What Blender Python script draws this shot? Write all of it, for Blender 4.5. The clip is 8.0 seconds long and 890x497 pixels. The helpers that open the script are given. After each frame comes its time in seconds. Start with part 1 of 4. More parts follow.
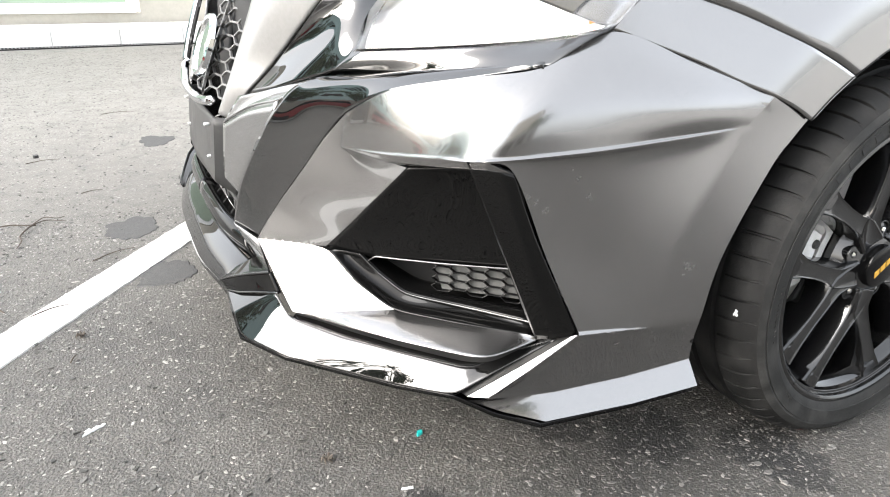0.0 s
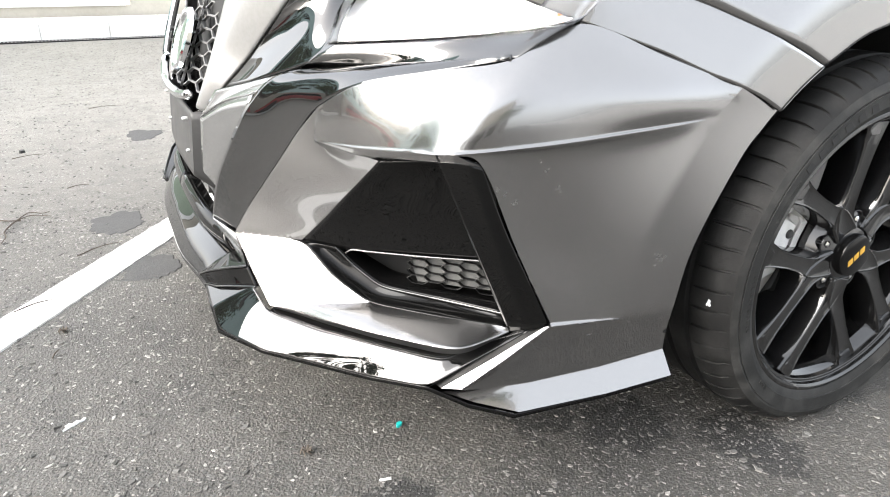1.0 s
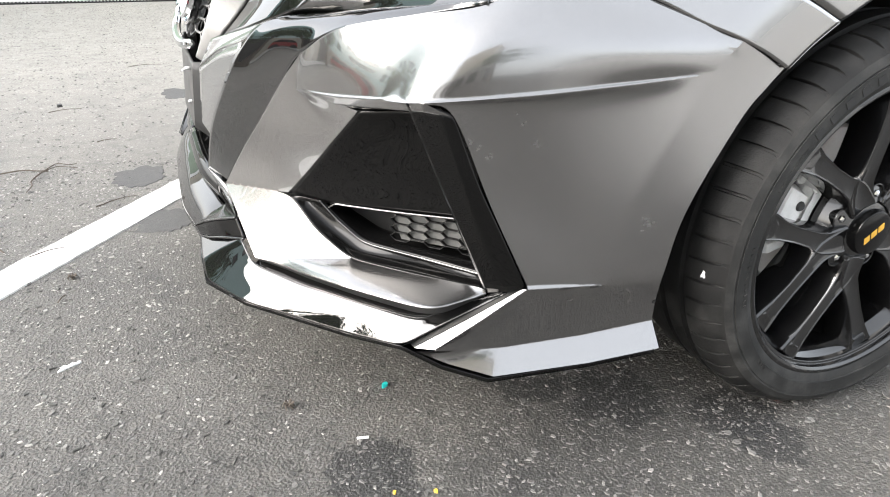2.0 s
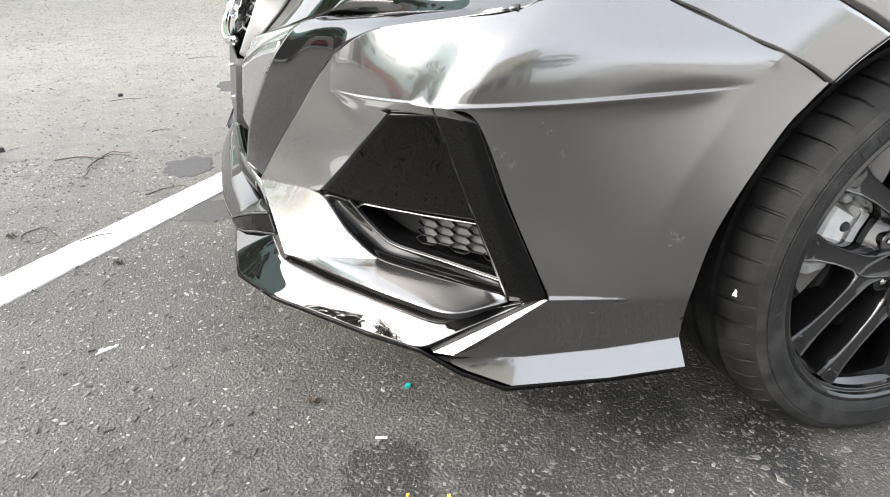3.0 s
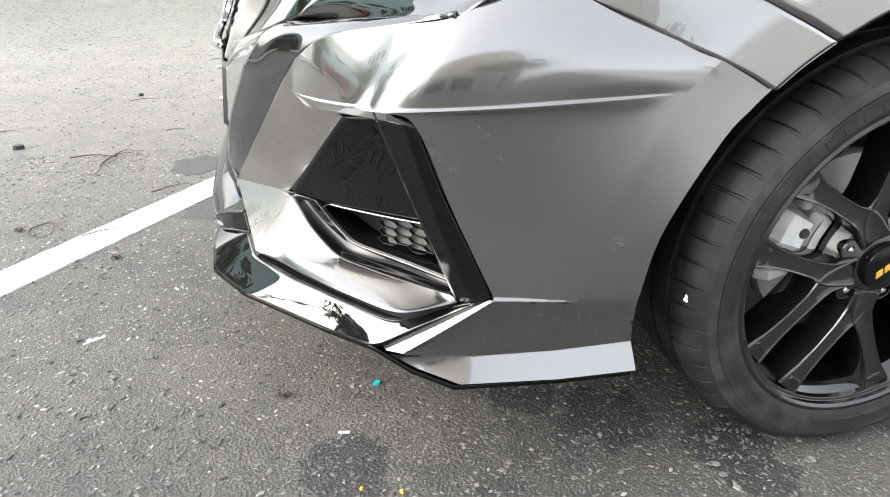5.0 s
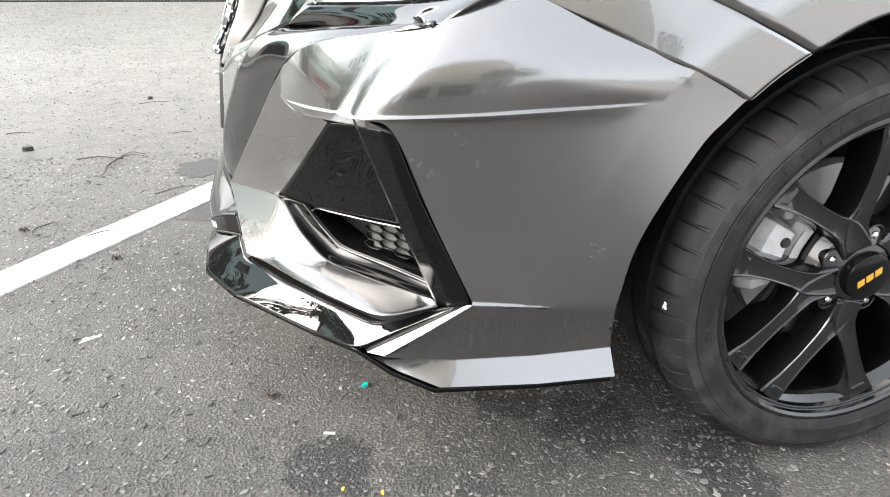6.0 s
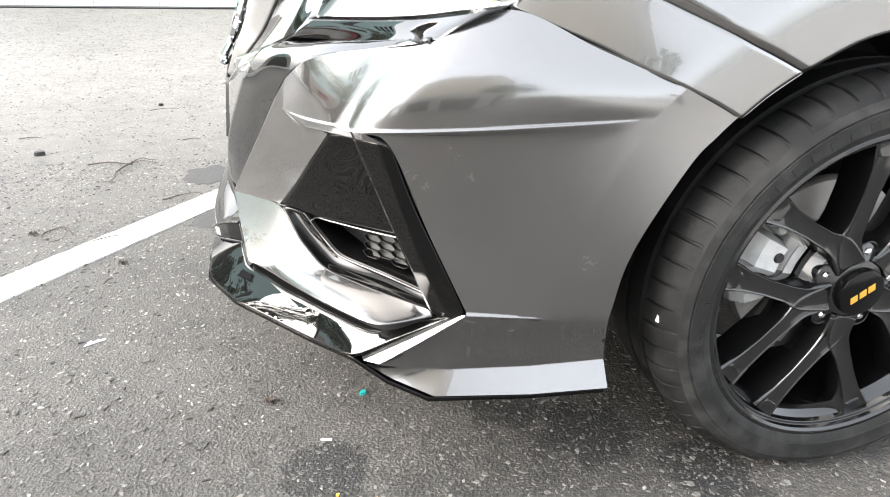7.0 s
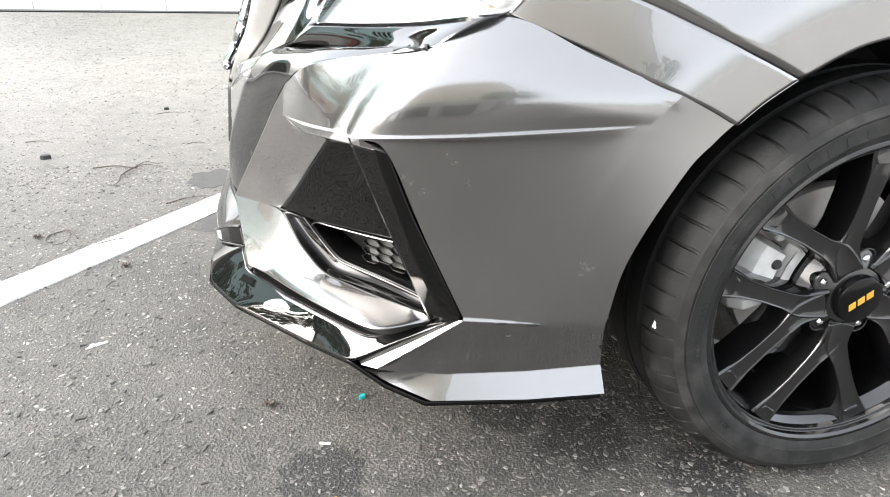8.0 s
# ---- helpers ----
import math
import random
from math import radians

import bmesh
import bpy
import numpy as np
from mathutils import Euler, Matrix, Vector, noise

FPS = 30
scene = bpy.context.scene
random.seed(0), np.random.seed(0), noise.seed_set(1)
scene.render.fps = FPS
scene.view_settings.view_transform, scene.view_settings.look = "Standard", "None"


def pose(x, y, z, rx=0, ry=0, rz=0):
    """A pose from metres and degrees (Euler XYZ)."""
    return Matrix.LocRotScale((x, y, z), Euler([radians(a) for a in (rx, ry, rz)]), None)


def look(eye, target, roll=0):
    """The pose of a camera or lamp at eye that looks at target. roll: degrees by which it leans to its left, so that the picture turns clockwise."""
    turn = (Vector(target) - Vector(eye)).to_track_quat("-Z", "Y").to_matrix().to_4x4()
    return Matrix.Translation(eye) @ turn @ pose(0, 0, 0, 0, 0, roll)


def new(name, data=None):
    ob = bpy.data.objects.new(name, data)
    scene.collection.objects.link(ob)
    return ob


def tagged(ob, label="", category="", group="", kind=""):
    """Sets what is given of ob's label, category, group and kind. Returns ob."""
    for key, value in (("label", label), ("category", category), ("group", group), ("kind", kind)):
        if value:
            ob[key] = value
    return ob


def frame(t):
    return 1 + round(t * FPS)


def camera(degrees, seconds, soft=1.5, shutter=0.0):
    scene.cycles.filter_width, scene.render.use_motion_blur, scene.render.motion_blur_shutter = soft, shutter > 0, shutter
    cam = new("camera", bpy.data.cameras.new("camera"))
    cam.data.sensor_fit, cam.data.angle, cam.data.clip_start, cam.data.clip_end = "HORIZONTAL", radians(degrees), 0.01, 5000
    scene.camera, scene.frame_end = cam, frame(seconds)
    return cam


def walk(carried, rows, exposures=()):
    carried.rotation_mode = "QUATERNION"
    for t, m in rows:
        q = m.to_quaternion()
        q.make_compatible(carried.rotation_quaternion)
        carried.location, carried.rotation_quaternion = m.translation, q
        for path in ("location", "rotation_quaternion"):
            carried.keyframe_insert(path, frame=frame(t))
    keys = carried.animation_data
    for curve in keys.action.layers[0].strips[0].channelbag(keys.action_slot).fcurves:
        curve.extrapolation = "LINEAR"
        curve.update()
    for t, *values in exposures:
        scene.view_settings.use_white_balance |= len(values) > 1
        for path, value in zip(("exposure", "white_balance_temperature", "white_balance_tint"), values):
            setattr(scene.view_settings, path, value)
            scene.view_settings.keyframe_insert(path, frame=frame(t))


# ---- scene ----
cam = camera(67.5, 8.0, soft=1.0)
PATH = [
    (0, (-1.092, -0.587, 0.738), (-0.274, 1.069, -0.03), 1.2),
    (0.5, (-1.079, -0.593, 0.749), (-0.244, 1.047, -0.035), 1.1),
    (1, (-1.065, -0.604, 0.741), (-0.241, 1.038, -0.049), 0.9),
    (1.5, (-1.037, -0.616, 0.721), (-0.244, 1.024, -0.105), 2.2),
    (1.7, (-1.009, -0.621, 0.709), (-0.256, 1.025, -0.142), 2.1),
    (3, (-0.941, -0.628, 0.718), (-0.391, 1.084, -0.156), 2.2),
    (3.5, (-0.931, -0.633, 0.717), (-0.434, 1.074, -0.198), 2.5),
    (4, (-0.901, -0.642, 0.717), (-0.393, 1.076, -0.172), 2.8),
    (4.5, (-0.872, -0.655, 0.727), (-0.38, 1.076, -0.147), 2.7),
    (5, (-0.841, -0.673, 0.73), (-0.387, 1.066, -0.146), 1.8),
    (6.5, (-0.795, -0.701, 0.743), (-0.389, 1.061, -0.112), 2.3),
    (7, (-0.789, -0.709, 0.748), (-0.394, 1.061, -0.097), 2.4),
    (7.5, (-0.784, -0.714, 0.75), (-0.395, 1.061, -0.086), 2.3),
    (8, (-0.779, -0.714, 0.752), (-0.4, 1.063, -0.083), 2.4),
]
walk(cam, [(t, look(eye, target, roll)) for t, eye, target, roll in PATH],
     exposures=[(0.0, 2.61), (1.5, 2.67), (3.0, 2.52), (3.5, 2.52), (4.0, 2.39), (4.5, 2.53), (5.0, 2.62), (6.5, 2.72), (7.0, 2.84), (8.0, 2.81)])

# ---- world and sun ----
world = bpy.data.worlds.new("overcast_sky")
scene.world = world
world.use_nodes = True
wn, wl = world.node_tree.nodes, world.node_tree.links
sky = wn.new("ShaderNodeTexSky")
sky.sky_type, sky.sun_disc = "NISHITA", False
sky.sun_elevation, sky.sun_rotation = radians(28), radians(274)
sky.dust_density, sky.air_density = 6.0, 1.0
cloud = wn.new("ShaderNodeMix")  # a closed, even cloud layer in front of the clear sky
cloud.data_type = "RGBA"
cloud.inputs["Factor"].default_value = 0.32
cloud.inputs["B"].default_value = (5.3, 5.5, 5.7, 1)
haze = wn.new("ShaderNodeHueSaturation")  # thin high cloud takes most of the colour out
haze.inputs["Saturation"].default_value = 0.4
wl.new(sky.outputs["Color"], haze.inputs["Color"])
wl.new(haze.outputs["Color"], cloud.inputs["A"])
wl.new(cloud.outputs["Result"], wn["Background"].inputs["Color"])
wn["Background"].inputs["Strength"].default_value = 0.15
sun = new("sun", bpy.data.lights.new("sun", "SUN"))
sun.data.energy, sun.data.angle, sun.data.color = 1.0, radians(48), (1.0, 0.99, 0.98)
sun.matrix_world = look((-6.15, 0.43, 3.27), (0, 0, 0))


# ---- materials ----
def material(name, base, rough=0.5, metal=0.0, coat=0.0, coat_rough=0.03, spec=0.5):
    m = bpy.data.materials.new(name)
    m.use_nodes = True
    b = m.node_tree.nodes["Principled BSDF"]
    b.inputs["Base Color"].default_value = (*base, 1)
    b.inputs["Roughness"].default_value = rough
    b.inputs["Metallic"].default_value = metal
    b.inputs["Coat Weight"].default_value = coat
    b.inputs["Coat Roughness"].default_value = coat_rough
    b.inputs["Specular IOR Level"].default_value = spec
    return m


def tree(m):
    return m.node_tree.nodes, m.node_tree.links, m.node_tree.nodes["Principled BSDF"]


def coords(m, scale=1.0):
    n, l, _ = tree(m)
    g, mp = n.new("ShaderNodeNewGeometry"), n.new("ShaderNodeMapping")
    mp.inputs["Scale"].default_value = (scale, scale, scale)
    l.new(g.outputs["Position"], mp.inputs["Vector"])
    return mp.outputs["Vector"]


def noise_node(m, vec, scale, detail=4.0, rough=0.6):
    n, l, _ = tree(m)
    t = n.new("ShaderNodeTexNoise")
    t.inputs["Scale"].default_value, t.inputs["Detail"].default_value = scale, detail
    t.inputs["Roughness"].default_value = rough
    l.new(vec, t.inputs["Vector"])
    return t.outputs["Fac"]


def ramp(m, fac, *stops):
    n, l, _ = tree(m)
    r = n.new("ShaderNodeValToRGB")
    while len(r.color_ramp.elements) < len(stops):
        r.color_ramp.elements.new(0.5)
    for e, (p, c) in zip(r.color_ramp.elements, stops):
        e.position, e.color = p, (*c, 1) if len(c) == 3 else c
    l.new(fac, r.inputs["Fac"])
    return r.outputs["Color"]


def grey(v):
    return (v, v, v)


def mixed(m, fac, a, b, mode="MIX"):
    n, l, _ = tree(m)
    x = n.new("ShaderNodeMix")
    x.data_type, x.blend_type = "RGBA", mode
    for sock, v in ((x.inputs["Factor"], fac), (x.inputs["A"], a), (x.inputs["B"], b)):
        if isinstance(v, (int, float)):
            sock.default_value = v
        elif isinstance(v, tuple):
            sock.default_value = (*v, 1)
        else:
            l.new(v, sock)
    return x.outputs["Result"]


def bump(m, height, strength, distance, normal=None):
    n, l, b = tree(m)
    x = n.new("ShaderNodeBump")
    x.inputs["Strength"].default_value, x.inputs["Distance"].default_value = strength, distance
    l.new(height, x.inputs["Height"])
    if normal:
        l.new(normal, x.inputs["Normal"])
    return x.outputs["Normal"]


def rounded(m, radius, also=("Normal", "Coat Normal")):
    """Soft edges on folded panels."""
    n, l, b = tree(m)
    x = n.new("ShaderNodeBevel")
    x.samples = 6
    x.inputs["Radius"].default_value = radius
    for s in also:
        l.new(x.outputs["Normal"], b.inputs[s])
    return m


def dusty(m, base, rough_lo, rough_hi, dust=(0.25, 0.24, 0.22), amount=0.25, scale=9.0):
    """Dust and wear at two scales over a base colour."""
    n, l, b = tree(m)
    v = coords(m)
    a, f = noise_node(m, v, scale, 6, 0.65), noise_node(m, v, scale * 14, 3)
    d = ramp(m, a, (0.45, grey(0)), (0.8, grey(amount)))
    col = mixed(m, d, base, dust)
    l.new(mixed(m, ramp(m, f, (0.35, grey(0)), (0.75, grey(0.3))), col, tuple(c * 0.7 for c in base)), b.inputs["Base Color"])
    l.new(ramp(m, a, (0.3, grey(rough_lo)), (0.75, grey(rough_hi))), b.inputs["Roughness"])
    return m


def car_paint(name, edge):
    m = material(name, (0.3, 0.3, 0.3), 0.22, 0.95, 1.0, 0.01)
    n, l, b = tree(m)
    v = coords(m)
    flake = n.new("ShaderNodeTexVoronoi")
    flake.inputs["Scale"].default_value = 1500
    l.new(v, flake.inputs["Vector"])
    spark = ramp(m, flake.outputs["Color"], (0.0, (0.158, 0.155, 0.153)), (1.0, (0.222, 0.218, 0.215)))
    film = ramp(m, noise_node(m, v, 6, 6, 0.7), (0.55, grey(0)), (0.85, grey(0.10)))
    col = mixed(m, film, spark, (0.30, 0.28, 0.25))
    # scuffs on the side below the ridge: place, size
    scuff = None
    wob = n.new("ShaderNodeTexNoise")
    wob.inputs["Scale"].default_value, wob.inputs["Detail"].default_value = 90, 4
    l.new(v, wob.inputs["Vector"])
    bent = n.new("ShaderNodeVectorMath")
    bent.operation = "MULTIPLY_ADD"
    l.new(wob.outputs["Color"], bent.inputs[0])
    bent.inputs[1].default_value = (0.016, 0.016, 0.016)
    shifted = n.new("ShaderNodeVectorMath")
    shifted.operation = "SUBTRACT"
    l.new(v, shifted.inputs[0])
    shifted.inputs[1].default_value = (0.008, 0.008, 0.008)
    l.new(shifted.outputs["Vector"], bent.inputs[2])
    grain = ramp(m, noise_node(m, v, 130, 5, 0.6), (0.42, grey(0.0)), (0.78, grey(1.0)))
    for x, y, z, r in ((-0.6818, 0.0436, 0.520, 0.004), (-0.6775, 0.0430, 0.508, 0.0035), (-0.672, 0.0418, 0.495, 0.004), (-0.6648, 0.0401, 0.485, 0.006), (-0.650, 0.0367, 0.477, 0.009),
                       (-0.623, 0.0270, 0.527, 0.008), (-0.616, 0.0266, 0.515, 0.006), (-0.6056, 0.0254, 0.4994, 0.006), (-0.598, 0.0243, 0.489, 0.008),
                       (-0.444, -0.0032, 0.381, 0.014), (-0.532, 0.0156, 0.276, 0.005), (-0.5855, 0.0226, 0.4774, 0.0025)):
        d = n.new("ShaderNodeVectorMath")
        d.operation = "DISTANCE"
        l.new(bent.outputs["Vector"], d.inputs[0])
        d.inputs[1].default_value = (x, y, z)
        f = n.new("ShaderNodeMapRange")
        f.inputs["From Min"].default_value, f.inputs["From Max"].default_value = r * 1.1, 0.0
        l.new(d.outputs["Value"], f.inputs["Value"])
        if scuff:
            top = n.new("ShaderNodeMath")
            top.operation = "MAXIMUM"
            l.new(scuff, top.inputs[0])
            l.new(f.outputs["Result"], top.inputs[1])
            scuff = top.outputs["Value"]
        else:
            scuff = f.outputs["Result"]
    worn = n.new("ShaderNodeMath")
    worn.operation = "MULTIPLY"
    l.new(scuff, worn.inputs[0])
    l.new(grain, worn.inputs[1])
    l.new(mixed(m, worn.outputs["Value"], col, (0.26, 0.257, 0.252)), b.inputs["Base Color"])
    l.new(ramp(m, worn.outputs["Value"], (0.0, grey(0.22)), (0.8, grey(0.42))), b.inputs["Roughness"])
    l.new(ramp(m, noise_node(m, v, 11, 5), (0.4, grey(0.0)), (0.8, grey(0.03))), b.inputs["Coat Roughness"])
    b.inputs["Coat IOR"].default_value = 1.65
    return rounded(m, edge) if edge else m


PAINT = car_paint("grey_metallic_paint", 0.003)
SMOOTH_PAINT = car_paint("grey_metallic_fender_paint", 0)
GLOSS = rounded(material("gloss_black_plastic", (0.003, 0.003, 0.003), 0.3, 0, 1.0, 0.01, 0.0), 0.0015)
tree(GLOSS)[2].inputs["Coat IOR"].default_value = 1.27


def lacquer(name, ior):
    m = rounded(material(name, (0.004, 0.004, 0.004), 0.1, 0, 1.0, 0.01, 0.0), 0.003)
    n, l, b = tree(m)
    b.inputs["Coat IOR"].default_value = ior
    l.new(ramp(m, noise_node(m, coords(m), 14, 6), (0.4, grey(0.003)), (0.85, grey(0.02))), b.inputs["Coat Roughness"])
    return m


LACQUER = lacquer("deep_black_lacquer", 1.85)
LIP = lacquer("waxed_black_lacquer", 1.6)
SATIN = rounded(dusty(material("satin_black_metal", (0.012, 0.012, 0.013), 0.3, 0.0, 0.7, 0.03, 0.05), (0.004, 0.004, 0.0042), 0.12, 0.25, amount=0.02), 0.002)
tree(SATIN)[2].inputs["Coat IOR"].default_value = 1.75
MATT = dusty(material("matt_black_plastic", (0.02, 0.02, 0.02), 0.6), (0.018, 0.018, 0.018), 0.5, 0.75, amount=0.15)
# near-black for hollows and gaps, their shade put into the colour; also tyre marks
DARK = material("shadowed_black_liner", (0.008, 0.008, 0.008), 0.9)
CHROME = material("chrome", (0.62, 0.63, 0.64), 0.08, 1.0)
BRIGHTWORK = rounded(dusty(material("silver_plated_plastic", (0.34, 0.34, 0.33), 0.4, 0.6), (0.25, 0.248, 0.245), 0.3, 0.45, amount=0.15), 0.004)
SILVER = rounded(dusty(material("silver_satin", (0.5, 0.5, 0.49), 0.45, 0.15), (0.50, 0.50, 0.49), 0.35, 0.5, amount=0.1), 0.003)
STEEL = dusty(material("brushed_disc_steel", (0.35, 0.33, 0.31), 0.35, 0.45), (0.46, 0.44, 0.42), 0.3, 0.5, (0.25, 0.19, 0.14), 0.35, 20)
ALLOY = dusty(material("cast_aluminium", (0.5, 0.5, 0.49), 0.5, 0.2), (0.68, 0.68, 0.67), 0.4, 0.6, (0.16, 0.15, 0.14), 0.4, 30)
FINS = dusty(material("cooler_fins", (0.085, 0.085, 0.083), 0.5, 0.3), (0.085, 0.085, 0.083), 0.4, 0.6, (0.07, 0.065, 0.06), 0.4, 40)
GOLD = material("gold_yellow_enamel", (0.62, 0.36, 0.05), 0.35, 0.4)
ORANGE = material("amber_reflector", (0.75, 0.22, 0.02), 0.15)


def rubber(name, base, dust, amount):
    m = dusty(material(name, base, 0.75, 0, 0, 0.03, 0.22), base, 0.55, 0.8, dust, amount, 17)
    v = coords(m)
    tree(m)[1].new(bump(m, noise_node(m, v, 380, 4, 0.7), 0.5, 0.0012, bump(m, noise_node(m, v, 60, 5, 0.7), 0.4, 0.002)), tree(m)[2].inputs["Normal"])
    return m


RUBBER = rubber("tyre_rubber", (0.013, 0.013, 0.0125), (0.066, 0.0645, 0.061), 0.75)
TREAD = rubber("tread_rubber", (0.0055, 0.0055, 0.0054), (0.045, 0.044, 0.042), 0.5)
tree(ALLOY)[1].new(bump(ALLOY, noise_node(ALLOY, coords(ALLOY), 500, 3, 0.6), 0.6, 0.0012), tree(ALLOY)[2].inputs["Normal"])
GLASS = material("clear_lens", (1, 1, 1), 0.0, 0, 0)
tree(GLASS)[2].inputs["Transmission Weight"].default_value = 1.0
tree(GLASS)[2].inputs["IOR"].default_value = 1.45


def asphalt():
    m = material("worn_grey_asphalt", (0.05, 0.05, 0.05), 0.5, 0, 0, 0.03, 0.4)
    n, l, b = tree(m)
    v = coords(m)
    warp = n.new("ShaderNodeVectorMath")  # uneven stone outlines
    warp.operation = "MULTIPLY_ADD"
    wob = n.new("ShaderNodeTexNoise")
    wob.inputs["Scale"].default_value = 160
    l.new(v, wob.inputs["Vector"])
    l.new(wob.outputs["Color"], warp.inputs[0])
    warp.inputs[1].default_value = (0.005, 0.005, 0.005)
    l.new(v, warp.inputs[2])

    def stones(scale):
        c = n.new("ShaderNodeTexVoronoi")
        c.inputs["Scale"].default_value = scale
        l.new(warp.outputs["Vector"], c.inputs["Vector"])
        return c
    cells, small = stones(190), stones(430)
    fine, big = noise_node(m, v, 190, 6, 0.75), noise_node(m, v, 2.0, 6, 0.65)
    col = ramp(m, fine, (0.34, (0.035, 0.0328, 0.0295)), (0.5, (0.0695, 0.0656, 0.0592)), (0.66, (0.114, 0.108, 0.098)))
    specks = ramp(m, small.outputs["Color"], (0.92, grey(0.0)), (0.95, grey(0.75)))
    col = mixed(m, specks, col, (0.24, 0.234, 0.22))
    chips = ramp(m, cells.outputs["Color"], (0.84, grey(0.0)), (0.86, grey(0.6)))
    col = mixed(m, chips, col, (0.155, 0.151, 0.143))
    pits = ramp(m, small.outputs["Color"], (0.07, grey(0.75)), (0.10, grey(0.0)))
    col = mixed(m, pits, col, (0.026, 0.0252, 0.024))
    col = mixed(m, ramp(m, big, (0.42, grey(0.0)), (0.75, grey(0.45))), col, (0.036, 0.0348, 0.0328))
    blotch = ramp(m, noise_node(m, v, 14.0, 5, 0.6), (0.48, grey(0.0)), (0.7, grey(0.55)))
    col = mixed(m, blotch, col, (0.034, 0.033, 0.031))
    oil = ramp(m, noise_node(m, v, 8.0, 5, 0.55), (0.62, grey(0.0)), (0.74, grey(0.35)))
    col = mixed(m, oil, col, (0.014, 0.0138, 0.0134))
    # glare on the lane beyond the parking line is painted in: paler with distance
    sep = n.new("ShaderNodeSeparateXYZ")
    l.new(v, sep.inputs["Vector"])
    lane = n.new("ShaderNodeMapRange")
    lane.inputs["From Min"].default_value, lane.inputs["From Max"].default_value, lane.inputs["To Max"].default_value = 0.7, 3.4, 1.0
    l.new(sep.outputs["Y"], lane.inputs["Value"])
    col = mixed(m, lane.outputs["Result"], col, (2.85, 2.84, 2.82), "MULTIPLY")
    # bitumen and oil stains: place, radius, strength; the wide soft ones also paint in shade near the car
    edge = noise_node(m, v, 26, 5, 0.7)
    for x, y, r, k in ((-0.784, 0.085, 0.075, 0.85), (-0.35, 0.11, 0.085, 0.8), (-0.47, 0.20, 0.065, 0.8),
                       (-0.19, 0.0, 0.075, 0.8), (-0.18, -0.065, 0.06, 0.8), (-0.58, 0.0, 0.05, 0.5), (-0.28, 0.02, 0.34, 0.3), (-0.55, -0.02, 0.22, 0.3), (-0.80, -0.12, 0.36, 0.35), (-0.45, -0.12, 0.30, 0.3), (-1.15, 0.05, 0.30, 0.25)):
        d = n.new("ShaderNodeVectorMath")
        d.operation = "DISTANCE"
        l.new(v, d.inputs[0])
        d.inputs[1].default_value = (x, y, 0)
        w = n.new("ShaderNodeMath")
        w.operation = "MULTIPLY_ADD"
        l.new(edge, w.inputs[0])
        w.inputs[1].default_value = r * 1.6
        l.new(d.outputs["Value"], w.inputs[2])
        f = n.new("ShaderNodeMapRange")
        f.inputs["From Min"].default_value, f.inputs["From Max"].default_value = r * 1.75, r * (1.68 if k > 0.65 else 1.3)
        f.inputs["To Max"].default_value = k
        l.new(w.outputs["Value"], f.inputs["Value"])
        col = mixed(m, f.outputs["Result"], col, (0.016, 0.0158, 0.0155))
    # unseen pale concrete on the garage side, added to brighten the fender's reflection
    pale_patch = n.new("ShaderNodeMapRange")
    pale_patch.inputs["From Min"].default_value, pale_patch.inputs["From Max"].default_value, pale_patch.inputs["To Max"].default_value = -1.05, -1.5, 0.85
    l.new(sep.outputs["Y"], pale_patch.inputs["Value"])
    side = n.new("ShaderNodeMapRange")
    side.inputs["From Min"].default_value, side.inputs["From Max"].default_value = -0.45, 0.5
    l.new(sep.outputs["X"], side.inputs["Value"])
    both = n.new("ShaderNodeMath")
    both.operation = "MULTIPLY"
    l.new(pale_patch.outputs["Result"], both.inputs[0])
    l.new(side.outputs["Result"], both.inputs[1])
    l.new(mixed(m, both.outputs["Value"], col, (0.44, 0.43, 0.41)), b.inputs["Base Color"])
    l.new(ramp(m, fine, (0.3, grey(0.45)), (0.8, grey(0.75))), b.inputs["Roughness"])
    first = bump(m, cells.outputs["Distance"], 0.65, 0.0035)
    second = bump(m, small.outputs["Distance"], 0.4, 0.002, first)
    l.new(bump(m, fine, 0.6, 0.003, second), b.inputs["Normal"])
    return m


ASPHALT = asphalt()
TAR = dusty(material("bitumen_patch", (0.05, 0.05, 0.05), 0.8, 0, 0, 0.03, 0.3), (0.055, 0.0545, 0.0535), 0.6, 0.9, (0.12, 0.118, 0.113), 0.8, 45)
tree(TAR)[1].new(bump(TAR, noise_node(TAR, coords(TAR), 170, 6, 0.75), 0.8, 0.003), tree(TAR)[2].inputs["Normal"])
ROADPAINT = dusty(material("worn_white_road_paint", (0.8, 0.79, 0.76), 0.7), (0.68, 0.672, 0.65), 0.6, 0.85, (0.25, 0.24, 0.225), 0.6, 25)


def chips(name, stops):
    m = material(name, (0.2, 0.19, 0.18), 0.8)
    n, l, b = tree(m)
    geo = n.new("ShaderNodeNewGeometry")
    l.new(ramp(m, geo.outputs["Random Per Island"], *stops), b.inputs["Base Color"])
    return m


